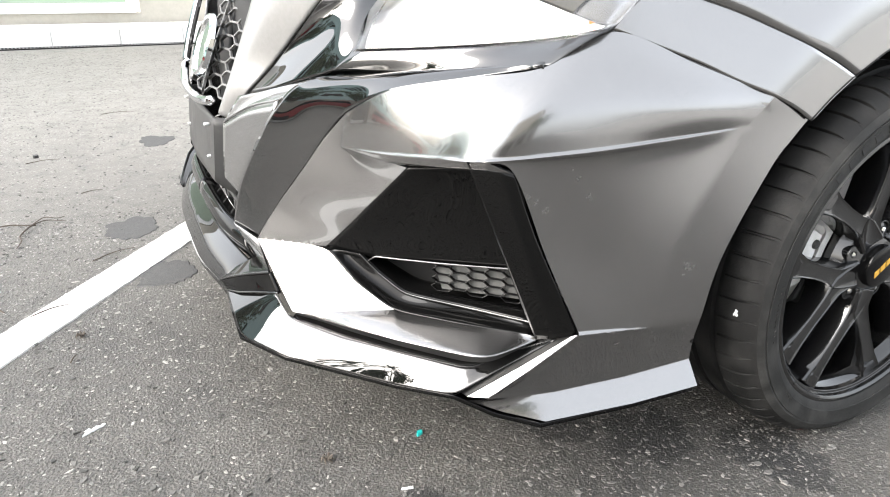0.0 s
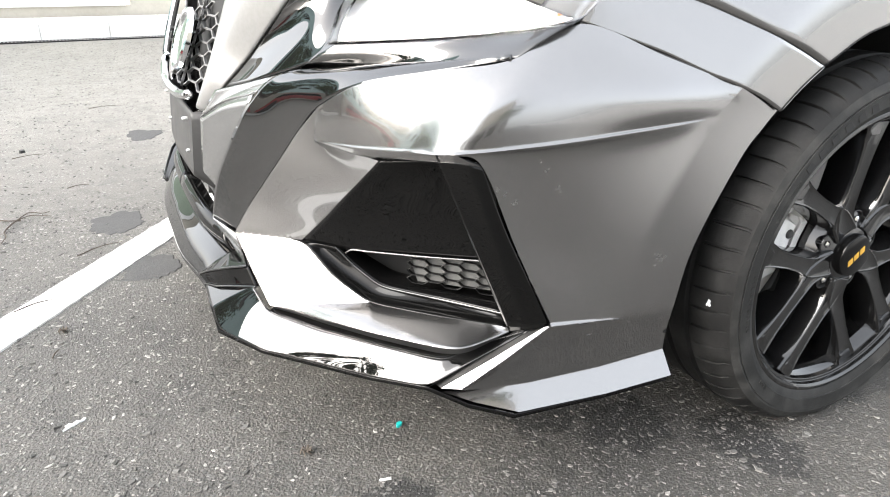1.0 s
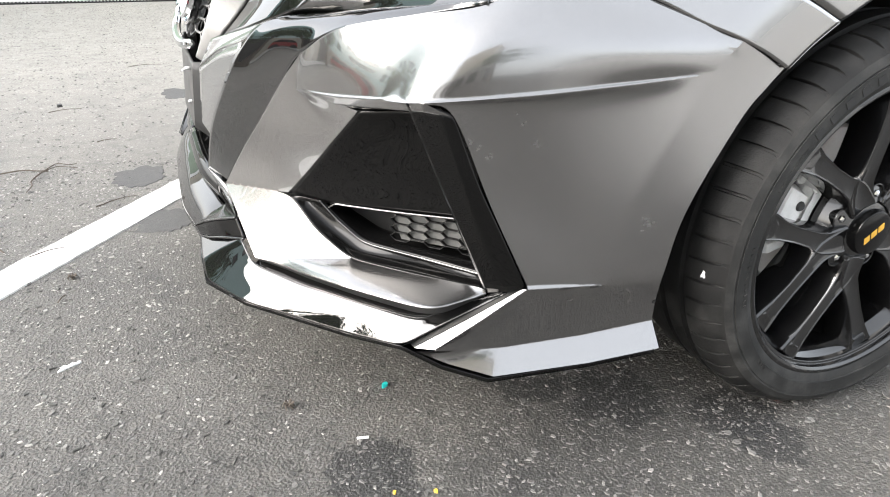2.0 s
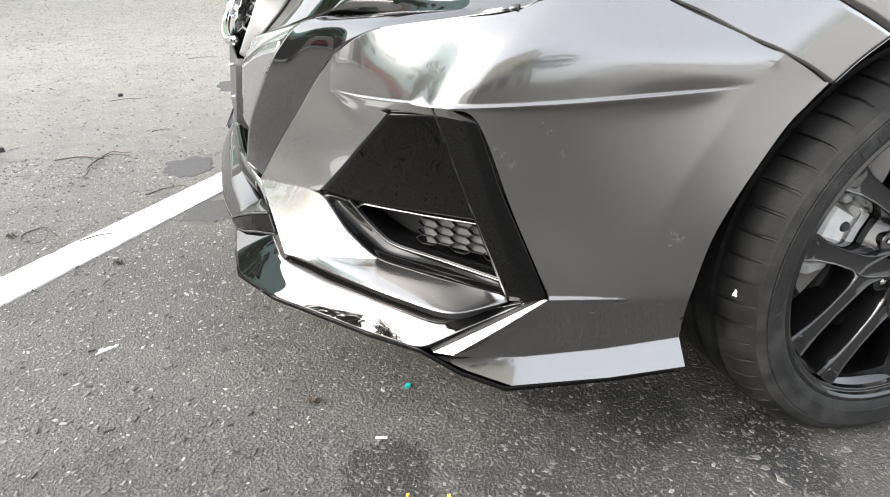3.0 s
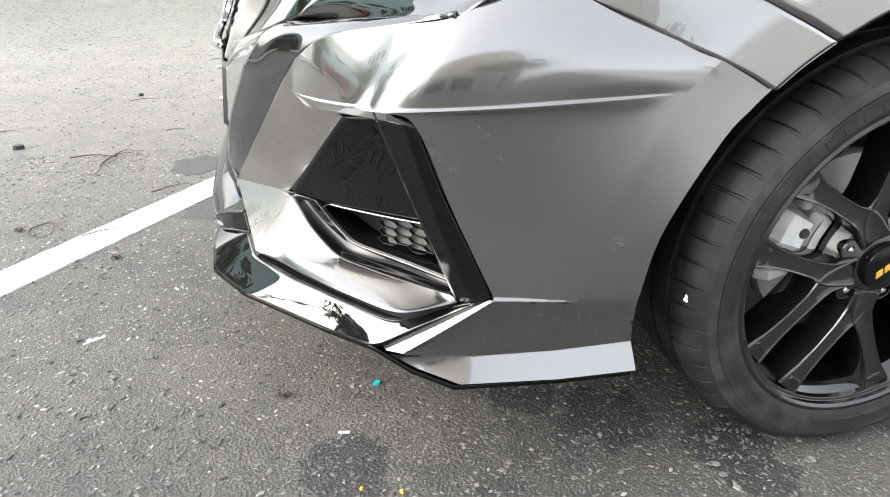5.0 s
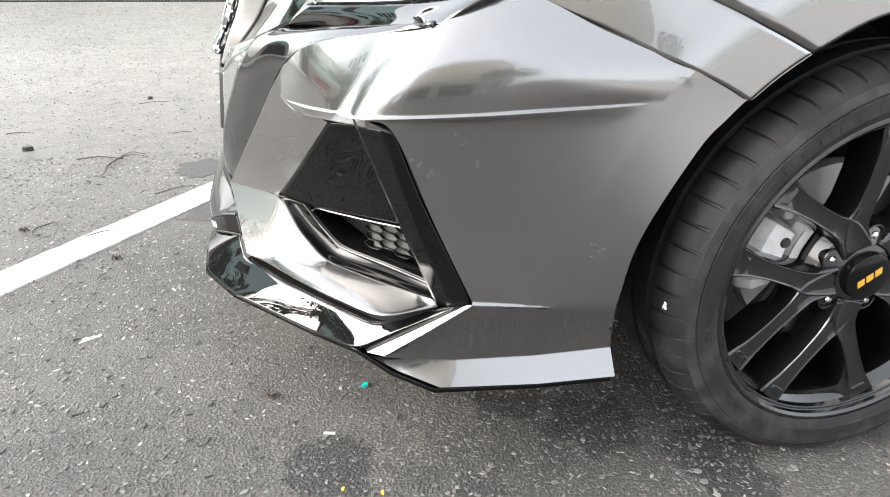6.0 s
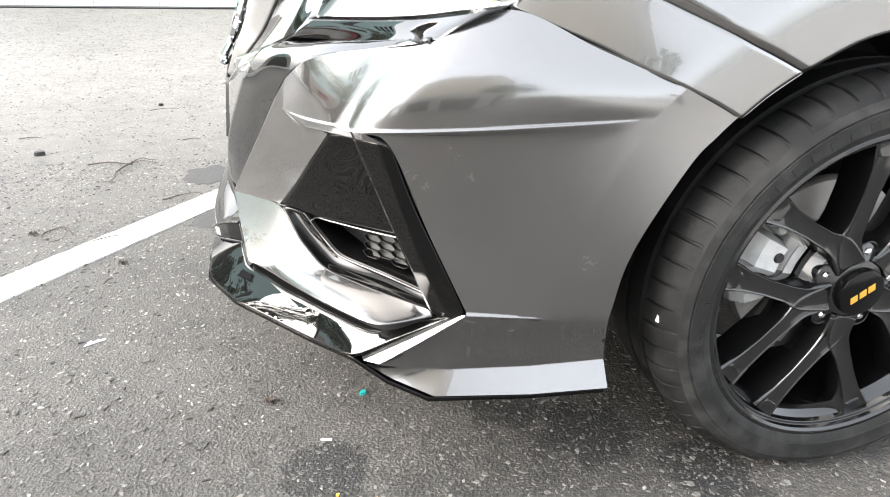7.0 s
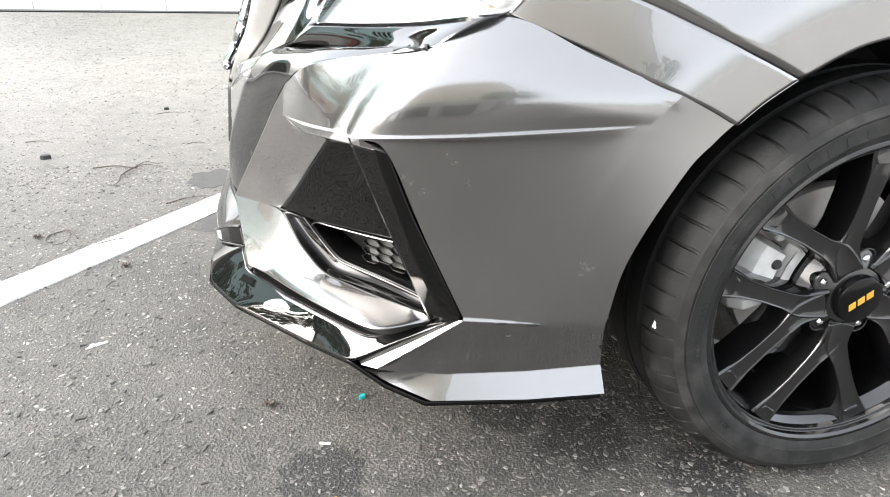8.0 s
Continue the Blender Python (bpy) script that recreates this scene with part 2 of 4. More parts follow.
STONE = chips("dull_stone_chips", ((0.0, (0.03, 0.029, 0.0275)), (0.25, (0.07, 0.068, 0.064)), (0.8, (0.10, 0.097, 0.0915)), (1.0, (0.18, 0.175, 0.164))))
CLEAN = chips("pale_stone_chips", ((0.0, (0.035, 0.034, 0.032)), (0.2, (0.08, 0.078, 0.073)), (0.6, (0.15, 0.145, 0.135)), (1.0, (0.30, 0.291, 0.272))))
TWIG = dusty(material("dry_twig", (0.06, 0.045, 0.03), 0.85), (0.06, 0.046, 0.035), 0.8, 0.95, amount=0.2, scale=60)
TILE = dusty(material("white_glazed_tile", (0.8, 0.8, 0.77), 0.35), (0.80, 0.79, 0.76), 0.25, 0.5, (0.5, 0.47, 0.42), 0.35, 5)
WHITE = dusty(material("white_window_frame", (0.82, 0.82, 0.82), 0.4), (0.82, 0.82, 0.82), 0.35, 0.5, amount=0.1)
FROST = material("green_window_film", (0.33, 0.40, 0.31), 0.15)
WALL = dusty(material("beige_render", (0.45, 0.42, 0.36), 0.9), (0.45, 0.42, 0.36), 0.85, 0.95, (0.25, 0.22, 0.18), 0.4, 2)
CONCRETE = dusty(material("grey_concrete", (0.3, 0.3, 0.29), 0.9), (0.30, 0.30, 0.29), 0.85, 0.95, (0.15, 0.15, 0.14), 0.4, 1.5)


# ---- building blocks ----
def thing(name, label, category, place=(0, 0, 0), group="", kind=""):
    ob = new(name)
    ob.empty_display_size = 0.1
    ob.location = place
    return tagged(ob, label, category, group, kind)


def mesh_of(name, bm, mat, smooth=True, sharp=30):
    me = bpy.data.meshes.new(name)
    bm.normal_update()
    bm.to_mesh(me)
    bm.free()
    me.materials.append(mat)
    if smooth:
        me.polygons.foreach_set("use_smooth", [True] * len(me.polygons))
        me.set_sharp_from_angle(angle=radians(sharp))
    return me


def part(name, bm, mat, parent, label="", smooth=True, sharp=30, thick=0.0, bevel=0.0):
    ob = new(name, mesh_of(name, bm, mat, smooth, sharp))
    ob.parent = parent
    if label:
        ob["label"] = label
    if thick:
        s = ob.modifiers.new("thickness", "SOLIDIFY")
        s.thickness, s.offset = thick, -1
    if bevel:
        v = ob.modifiers.new("bevel", "BEVEL")
        v.width, v.segments, v.limit_method = bevel, 2, "ANGLE"
    return ob


def curve(pts, per=8):
    """A smooth line through the points, with per steps from each to the next."""
    p = [Vector(q) for q in pts]
    p = [2 * p[0] - p[1]] + p + [2 * p[-1] - p[-2]]
    out = []
    for i in range(1, len(p) - 2):
        a, b, c, d = p[i - 1:i + 3]
        for k in range(per):
            t = k / per
            out.append(0.5 * (2 * b + (c - a) * t + (2 * a - 5 * b + 4 * c - d) * t * t + (3 * b - a - 3 * c + d) * t ** 3))
    return out + [p[-2]]


def line(pts, per=8):
    """The same with straight runs."""
    p = [Vector(q) for q in pts]
    return [p[i].lerp(p[i + 1], k / per) for i in range(len(p) - 1) for k in range(per)] + [p[-1]]


def bent(pts, per=24, rounds=30):
    """Straight runs with softened corners."""
    p = line(pts, per)
    for _ in range(rounds):
        p = [p[0]] + [(a + 2 * b + c) / 4 for a, b, c in zip(p, p[1:], p[2:])] + [p[-1]]
    return p


def skin(bm, rows, steps=8, straight=False, inside=(0.3, 0.9, 0.45), mirror=False, flip=False):
    """A sheet through rows of equal length; its outer side faces away from the point inside. mirror: the car's other side too."""
    rows = [list(r) if len(r) > 12 else curve(r) for r in rows]
    n = len(rows[0])
    cols = [(line if straight or len(rows) == 2 else curve)([r[i] for r in rows], steps) for i in range(n)]
    centre = sum((c[len(c) // 2] for c in cols), Vector()) / n
    i, j = n // 2, len(cols[0]) // 2
    nrm = (cols[min(i + 1, n - 1)][j] - cols[max(i - 1, 0)][j]).cross(cols[i][min(j + 1, len(cols[0]) - 1)] - cols[i][max(j - 1, 0)])
    turn = (nrm.dot(centre - Vector(inside)) < 0) != flip
    for side in ((1, -1) if mirror else (1,)):
        vs = [[bm.verts.new(p if side == 1 else (p.x, 2 * MID - p.y, p.z)) for p in c] for c in cols]
        for a in range(n - 1):
            for b in range(len(cols[0]) - 1):
                q = [vs[a][b], vs[a + 1][b], vs[a + 1][b + 1], vs[a][b + 1]]
                bm.faces.new(q[::-1] if turn != (side == -1) else q)
    return bm


def twin(ob):
    """The same part, with its own parts, on the car's other side."""
    made = {}
    for o in (ob, *ob.children_recursive):
        made[o] = o.copy()
        scene.collection.objects.link(made[o])
        made[o].parent = made.get(o.parent, o.parent)
    made[ob].matrix_local = Matrix.Translation((0, 2 * MID, 0)) @ Matrix.Diagonal((1, -1, 1, 1)) @ ob.matrix_local
    return made[ob]


def weld(bm, d=0.0008):
    bmesh.ops.remove_doubles(bm, verts=bm.verts, dist=d)
    bad = [f for f in bm.faces if f.calc_area() < 1e-10]
    bmesh.ops.delete(bm, geom=bad, context="FACES")
    return bm


def box(bm, lo, hi, m=None):
    v = [bm.verts.new((x, y, z)) for x in (lo[0], hi[0]) for y in (lo[1], hi[1]) for z in (lo[2], hi[2])]
    for f in ((0, 1, 3, 2), (4, 6, 7, 5), (0, 4, 5, 1), (2, 3, 7, 6), (0, 2, 6, 4), (1, 5, 7, 3)):
        bm.faces.new([v[i] for i in f])
    if m:
        bmesh.ops.transform(bm, matrix=m, verts=v)
    return v


def slab(bm, quad, depth):
    """A flat piece with the four corners quad as its face, depth (a vector) thick."""
    a = [bm.verts.new(Vector(p)) for p in quad]
    b = [bm.verts.new(Vector(p) + Vector(depth)) for p in quad]
    bm.faces.new(a)
    bm.faces.new(b[::-1])
    for i in range(len(a)):
        j = (i + 1) % len(a)
        bm.faces.new((a[j], a[i], b[i], b[j]))
    bmesh.ops.recalc_face_normals(bm, faces=bm.faces)
    return bm


def turned(bm, profile, seg=96, closed=False):
    """The profile (r, y) turned about the y axis."""
    rings = []
    for i in range(seg):
        c, s = math.cos(2 * math.pi * i / seg), math.sin(2 * math.pi * i / seg)
        rings.append([bm.verts.new((r * c, y, r * s)) for r, y in profile])
    n = len(profile)
    for i in range(seg):
        a, b = rings[i], rings[(i + 1) % seg]
        for k in range(n if closed else n - 1):
            bm.faces.new((a[k], a[(k + 1) % n], b[(k + 1) % n], b[k]))
    bmesh.ops.recalc_face_normals(bm, faces=bm.faces)
    return bm


def bar(bm, pts, widths, depth, out=(0, -1, 0), chamfer=0.25):
    """A bar with chamfered edges along pts, of the given widths, its face towards out."""
    p = [Vector(q) for q in pts]
    o = Vector(out).normalized()
    rings = []
    for i, q in enumerate(p):
        d = (p[min(i + 1, len(p) - 1)] - p[max(i - 1, 0)]).normalized()
        s = d.cross(o).normalized()
        w = widths[i] / 2
        c = min(w, depth) * chamfer
        rings.append([bm.verts.new(q + s * a + o * b) for a, b in
                      ((-w, -depth), (-w, -c), (-w + c, 0), (w - c, 0), (w, -c), (w, -depth))])
    for a, b in zip(rings, rings[1:]):
        for k in range(6):
            bm.faces.new((a[k], a[(k + 1) % 6], b[(k + 1) % 6], b[k]))
    bm.faces.new(rings[0])
    bm.faces.new(rings[-1][::-1])
    bmesh.ops.recalc_face_normals(bm, faces=bm.faces)
    return bm


def crowned(bm, pts, widths, depth, out=(0, -1, 0), crown=0.0025):
    """A bar with a slightly hollow face between two narrow edges."""
    o = Vector(out).normalized()
    rings, n, m = [], len(pts), len(widths)
    for i, q in enumerate(pts):
        d = (pts[min(i + 1, n - 1)] - pts[max(i - 1, 0)]).normalized()
        s = d.cross(o).normalized()
        g = i * (m - 1) / (n - 1)
        k = min(int(g), m - 2)
        w = (widths[k] + (widths[k + 1] - widths[k]) * (g - k)) / 2
        rings.append([bm.verts.new(q + s * a * w + o * b) for a, b in
                      ((-1.15, -depth), (-1.0, -0.003), (-0.87, 0), (-0.76, -crown * 0.6), (0, -crown), (0.76, -crown * 0.6), (0.87, 0), (1.0, -0.003), (1.15, -depth))])
    for a, b in zip(rings, rings[1:]):
        for k in range(9):
            bm.faces.new((a[k], a[(k + 1) % 9], b[(k + 1) % 9], b[k]))
    bm.faces.new(rings[0])
    bm.faces.new(rings[-1][::-1])
    bmesh.ops.recalc_face_normals(bm, faces=bm.faces)
    return bm


def tube(bm, pts, r, seg=6):
    p = [Vector(q) for q in pts]
    rings = []
    for i, q in enumerate(p):
        d = (p[min(i + 1, len(p) - 1)] - p[max(i - 1, 0)]).normalized()
        s = d.orthogonal().normalized()
        t = d.cross(s)
        rr = r[i] if isinstance(r, (list, tuple)) else r
        rings.append([bm.verts.new(q + rr * (s * math.cos(2 * math.pi * k / seg) + t * math.sin(2 * math.pi * k / seg))) for k in range(seg)])
    for a, b in zip(rings, rings[1:]):
        for k in range(seg):
            bm.faces.new((a[k], a[(k + 1) % seg], b[(k + 1) % seg], b[k]))
    bm.faces.new(rings[0][::-1])
    bm.faces.new(rings[-1])
    return bm


def blob(bm, x, y, rx, ry, z, h, seg=28, rough=0.2, turn=0.0):
    """A flat patch of uneven outline."""
    top, low = [], []
    off = random.random() * 99
    for k in range(seg):
        a = 2 * math.pi * k / seg
        f = 1 + rough * noise.noise((math.cos(a) * 1.5 + off, math.sin(a) * 1.5, off)) + rough * 0.5 * (random.random() - 0.5)
        u, w = rx * f * math.cos(a), ry * f * math.sin(a)
        px, py = x + u * math.cos(turn) - w * math.sin(turn), y + u * math.sin(turn) + w * math.cos(turn)
        top.append(bm.verts.new((x + (px - x) * 0.93, y + (py - y) * 0.93, z + h)))
        low.append(bm.verts.new((px, py, z - 0.002)))
    bm.faces.new(top)
    for k in range(seg):
        bm.faces.new((low[k], low[(k + 1) % seg], top[(k + 1) % seg], top[k]))
    return bm


def hex_net(bm, place, across, up, out, size, wide, depth, cols, rows, keep):
    """Bars of a honeycomb on the plane at place spanned by across and up; keep(u, v) bounds it."""
    a, u, o = Vector(across).normalized(), Vector(up).normalized(), Vector(out).normalized()
    done = set()
    for i in range(cols):
        for j in range(rows):
            cx, cy = i * 1.5 * size[0], (j + (i % 2) / 2) * math.sqrt(3) * size[1]
            if not keep(cx, cy):
                continue
            ring = [(cx + size[0] * math.cos(k * math.pi / 3), cy + size[1] * math.sin(k * math.pi / 3)) for k in range(6)]
            for k in range(6):
                p, q = ring[k], ring[(k + 1) % 6]
                key = (round((p[0] + q[0]) * 2000), round((p[1] + q[1]) * 2000))
                if key in done:
                    continue
                done.add(key)
                bar(bm, [Vector(place) + a * p[0] + u * p[1], Vector(place) + a * q[0] + u * q[1]], (wide, wide), depth, o)
    return bm


# ---- ground ----
MID = 0.90  # the car's middle, across
bm = bmesh.new()
g = 260.0
v = [bm.verts.new(p) for p in ((-g, -g, 0), (g, -g, 0), (g, g, 0), (-g, g, 0))]
bm.faces.new(v)
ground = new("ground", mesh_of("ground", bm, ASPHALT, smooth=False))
tagged(ground, "worn grey asphalt of a forecourt with oil stains", "ground", kind="structure")


# ---- the car's wheel ----
HUB = Vector((-0.022, -0.026, 0.311))
RIM, TYRE = 0.243, 0.314


def wheel(car, place, name):
    w = new(name)
    w.parent, w.location = car, place
    w["label"] = "black split-spoke alloy wheel with low-profile tyre"
    # tyre: sidewall, shoulder blocks with cross grooves, tread with ring grooves
    half = 0.215 / 2
    prof = [(RIM - 0.006, 0.004), (RIM + 0.004, -0.003), (RIM + 0.012, -0.0060), (RIM + 0.0128, -0.0082), (RIM + 0.034, -0.0092), (RIM + 0.0345, -0.0078), (0.281, -0.0088), (0.292, -0.004), (0.2935, -0.001), (0.2985, 0.004),
            (0.306, 0.013), (0.3105, 0.024), (0.3135, 0.040), (0.3135, 0.052), (0.3075, 0.054), (0.3075, 0.062), (0.314, 0.064), (0.314, 0.098),
            (0.3075, 0.10), (0.3075, 0.108), (0.314, 0.11), (0.3135, 0.16), (0.309, 0.19), (0.298, 0.208), (0.27, 0.213), (RIM, 0.207)]
    groove = {9: 0.0015, 10: 0.004, 11: 0.0055, 12: 0.0055, 13: 0.003}
    blocks = 58

    def casing(first, last):
        bm, rings = bmesh.new(), []
        for b in range(blocks):
            for f, g in ((0.0, 1), (0.10, 1), (0.13, 0), (0.55, 0), (0.97, 0)):
                ring = []
                for k in range(first, last):
                    r, y = prof[k]
                    skew = (y - 0.02) * 2.2 if 9 <= k <= 21 else 0
                    a = 2 * math.pi * (b + f) / blocks + skew * 0.12
                    rr = r - (groove.get(k, 0) if g else 0)
                    ring.append(bm.verts.new((rr * math.cos(a), y, rr * math.sin(a))))
                rings.append(ring)
        for p, q in zip(rings, rings[1:] + rings[:1]):
            for k in range(last - first - 1):
                bm.faces.new((p[k], p[k + 1], q[k + 1], q[k]))
        bmesh.ops.recalc_face_normals(bm, faces=bm.faces)
        return bm
    part("tyre", casing(0, 8), RUBBER, w, "dusty black tyre sidewall", sharp=25)
    part("tread", casing(7, len(prof)), TREAD, w, "worn black tread with cross grooves", sharp=25)
    # raised marks on the sidewall
    for start, n, step, wide in ((109, 6, 5.8, 0.015), (143, 12, 1.25, 0.0035), (175, 11, 2.0, 0.004), (222, 4, 1.6, 0.004), (300, 8, 2.0, 0.005)):
        for k in range(n):
            a = radians(start + k * step)
            r0, r1 = (0.2585, 0.2705) if wide > 0.01 else (0.2585, 0.2635)
            c, s = Vector((math.cos(a), 0, math.sin(a))), Vector((-math.sin(a), 0, math.cos(a)))
            y = Vector((0, -0.0095, 0))
            lean = s * wide * 0.06
            q = [c * r0 - s * wide / 2 - lean + y, c * r0 + s * wide / 2 - lean + y, c * r1 + s * wide * 0.4 + lean + y, c * r1 - s * wide * 0.4 + lean + y]
            bm = bmesh.new()
            slab(bm, q, (0, 0.003, 0))
            part("sidewall_mark", bm, DARK if wide > 0.01 else RUBBER, w, smooth=False)
    bm = bmesh.new()
    blob(bm, 0, 0, 0.0045, 0.0085, 0, 0.002, 12, 0.8)
    speck = part("paint_speck", bm, WHITE, w, "white splash on the shoulder")
    a = radians(184)
    speck.matrix_local = Matrix.Translation((0.3085 * math.cos(a), 0.024, 0.3085 * math.sin(a))) @ pose(0, 0, 0, 55, 0, 0) @ pose(0, 0, 0, 0, -90, 0)
    # rim with stepped flange and barrel
    bm = bmesh.new()
    turned(bm, [(0.19, 0.20), (0.215, 0.19), (0.217, 0.06), (0.213, 0.035), (0.219, 0.022), (0.2245, 0.018), (0.2265, 0.010), (0.231, 0.0085), (0.2325, 0.002),
                (0.237, -0.001), (RIM, 0.0), (RIM + 0.0015, 0.004), (RIM - 0.002, 0.02), (0.228, 0.03), (0.222, 0.19), (0.2, 0.205)], 128, True)
    rim = part("rim", bm, SATIN, w, "satin black alloy rim")
    # five split spokes
    for k in range(5):
        bm = bmesh.new()
        mid = radians(120 + 72 * k)

        def at(r, da, y):
            a = mid + radians(da)
            return Vector((r * math.cos(a), y, r * math.sin(a)))
        for side in (-1, 1):
            e, f = at(0.224, 22.5 * side, 0.012), at(0.082, 5 * side, 0.022)
            crowned(bm, curve([e, e.lerp(f, 0.25), e.lerp(f, 0.5), e.lerp(f, 0.78), f, at(0.045, 0, 0.020)], 3),
                    (0.046, 0.031, 0.026, 0.028, 0.038, 0.046), 0.05)
            bar(bm, [at(0.224, 22 * side, 0.016), at(0.205, 21.2 * side, 0.013)], (0.05, 0.024), 0.04)
        part("spoke", bm, SATIN, w, sharp=35)
    bm = bmesh.new()
    turned(bm, [(0.0, 0.09), (0.075, 0.09), (0.08, 0.05), (0.07, 0.034), (0.048, 0.026), (0.036, 0.022), (0.0, 0.022)], 64)
    part("hub", bm, SATIN, w)
    bm = bmesh.new()
    turned(bm, [(0.0, 0.010), (0.031, 0.010), (0.035, 0.0115), (0.0365, 0.015), (0.0365, 0.03), (0.0, 0.03)], 64)
    cap = part("centre_cap", bm, GLOSS, w, "black centre cap with a gold emblem")
    for i in (-1, 0, 1):
        bm = bmesh.new()
        u = Vector((0.82, 0, 0.57))
        up = Vector((-0.30, 0, 0.95))
        c = u * 0.0145 * i + Vector((0, 0.0092, 0))
        slab(bm, [c - u * 0.0056 - up * 0.0052, c + u * 0.0056 - up * 0.0052, c + u * 0.0056 + up * 0.0052, c - u * 0.0056 + up * 0.0052], (0, 0.002, 0))
        part("emblem_bar", bm, GOLD, w, "gold emblem")
    for k in range(5):
        a = radians(156 + 72 * k)
        bm = bmesh.new()
        turned(bm, [(0.0, 0.026), (0.0035, 0.0265), (0.0062, 0.029), (0.0072, 0.034), (0.0072, 0.06), (0.0, 0.06)], 6)
        nut = part("lug_nut", bm, CHROME, w, "chrome lug nut", sharp=20)
        nut.location = (0.057 * math.cos(a), 0, 0.057 * math.sin(a))
        bm = bmesh.new()
        turned(bm, [(0.0135, 0.040), (0.0145, 0.030), (0.0165, 0.030), (0.018, 0.06), (0.0135, 0.06)], 32, True)
        part("lug_seat", bm, SATIN, w).location = nut.location
    return w


def brakes(car):
    bm = bmesh.new()
    turned(bm, [(0.055, 0.085), (0.07, 0.085), (0.08, 0.105), (0.14, 0.105), (0.141, 0.107), (0.141, 0.127), (0.14, 0.129), (0.055, 0.129)], 96, True)
    disc = part("brake_disc", bm, STEEL, car, "bare steel brake disc")
    disc.location = HUB
    def arc(bm, angles, ends, body, y_in):
        rows = []
        for a in angles:
            c, t = math.cos(radians(a)), math.sin(radians(a))
            r0, r1, y0 = ends if a in (angles[0], angles[-1]) else body
            rows.append([bm.verts.new((r * c, y, r * t)) for r, y in ((r0, y_in), (r0, y0 + 0.010), (r0 + 0.010, y0), (r1 - 0.014, y0), (r1, y0 + 0.018), (r1 + 0.006, y_in + 0.045))])
        for p, q in zip(rows, rows[1:]):
            for k in range(5):
                bm.faces.new((p[k], p[k + 1], q[k + 1], q[k]))
        for r in (rows[0], rows[-1]):
            bm.faces.new(r)
        bmesh.ops.recalc_face_normals(bm, faces=bm.faces)
        return bm
    bm = arc(bmesh.new(), (149, 152, 158, 165, 172, 177, 180), (0.112, 0.152, 0.070), (0.106, 0.168, 0.056), 0.104)
    caliper = part("brake_caliper", bm, ALLOY, car, "cast silver brake caliper", thick=0.010, bevel=0.003)
    caliper.location = HUB
    bm = arc(bmesh.new(), (138, 142, 150, 160, 170, 180, 188, 192), (0.086, 0.130, 0.072), (0.080, 0.100, 0.066), 0.104)
    part("bracket", bm, ALLOY, caliper, "cast bracket round the brake pads", thick=0.006, bevel=0.002)
    bm = arc(bmesh.new(), (186, 189, 195, 199), (0.115, 0.150, 0.078), (0.105, 0.160, 0.068), 0.104)
    part("bracket_end", bm, ALLOY, caliper, thick=0.006, bevel=0.002)
    bm = arc(bmesh.new(), (148, 155, 165, 175, 183), (0.098, 0.110, 0.090), (0.096, 0.112, 0.084), 0.104)
    part("brake_pad", bm, MATT, caliper, "dark brake pad")
    for a, r, y in ((144, 0.135, 0.066), (176, 0.122, 0.052), (160, 0.122, 0.052)):
        bm = bmesh.new()
        turned(bm, [(0.0, 0.0), (0.006, 0.0), (0.008, 0.003), (0.008, 0.03), (0.0, 0.03)], 12)
        k = part("caliper_bolt", bm, ALLOY if a == 144 else MATT, caliper)
        k.location = (r * math.cos(radians(a)), y, r * math.sin(radians(a)))


# ---- the car's skin ----
CREASE = [(-0.918, 0.468, 0.324), (-0.890, 0.435, 0.385), (-0.858, 0.380, 0.456), (-0.832, 0.335, 0.515), (-0.812, 0.295, 0.556),
          (-0.777, 0.220, 0.596), (-0.705, 0.140, 0.620), (-0.641, 0.075, 0.638), (-0.549, 0.071, 0.676), (-0.455, 0.022, 0.640), (-0.359, -0.016, 0.603)]
STRAKE = [(-0.820, 0.302, 0.508), (-0.789, 0.210, 0.516), (-0.754, 0.125, 0.528), (-0.724, 0.057, 0.538),
          (-0.620, 0.018, 0.548), (-0.500, -0.002, 0.558), (-0.393, -0.012, 0.567)]
FLANK = [(-0.938, 0.580, 0.316), (-0.927, 0.535, 0.400), (-0.903, 0.487, 0.478)]
SILL = [(-0.877, 0.447, 0.540), (-0.836, 0.400, 0.587), (-0.745, 0.310, 0.606), (-0.685, 0.200, 0.617), (-0.641, 0.075, 0.638)]
LENS = [(-0.775, 0.357, 0.630), (-0.700, 0.250, 0.642), (-0.640, 0.160, 0.655), (-0.588, 0.071, 0.673), (-0.549, 0.071, 0.680)]
VENT_TOP, VENT_LEFT = (-0.758, 0.210, 0.495), (-0.835, 0.352, 0.340)
VENT_SIDE = [VENT_LEFT, (-0.807, 0.305, 0.392), (-0.782, 0.257, 0.445), VENT_TOP]
VENT_LOW = [VENT_LEFT, (-0.808, 0.292, 0.300), (-0.771, 0.235, 0.271), (-0.704, 0.145, 0.279), (-0.632, 0.065, 0.285)]
FACET_LOW = [(-0.894, 0.350, 0.239), (-0.863, 0.316, 0.237), (-0.830, 0.270, 0.237), (-0.788, 0.196, 0.247), (-0.709, 0.086, 0.257), (-0.630, 0.064, 0.277)]
FACET_LOW[2:5] = [(x, y - 0.021, z + 0.0105) for x, y, z in FACET_LOW[2:5]]
LIP_TOP = [(-0.915, 0.530, 0.250), (-0.908, 0.408, 0.252), (-0.895, 0.365, 0.220), (-0.835, 0.275, 0.224), (-0.780, 0.195, 0.230), (-0.711, 0.090, 0.243), (-0.660, 0.068, 0.264), (-0.608, 0.049, 0.284)]
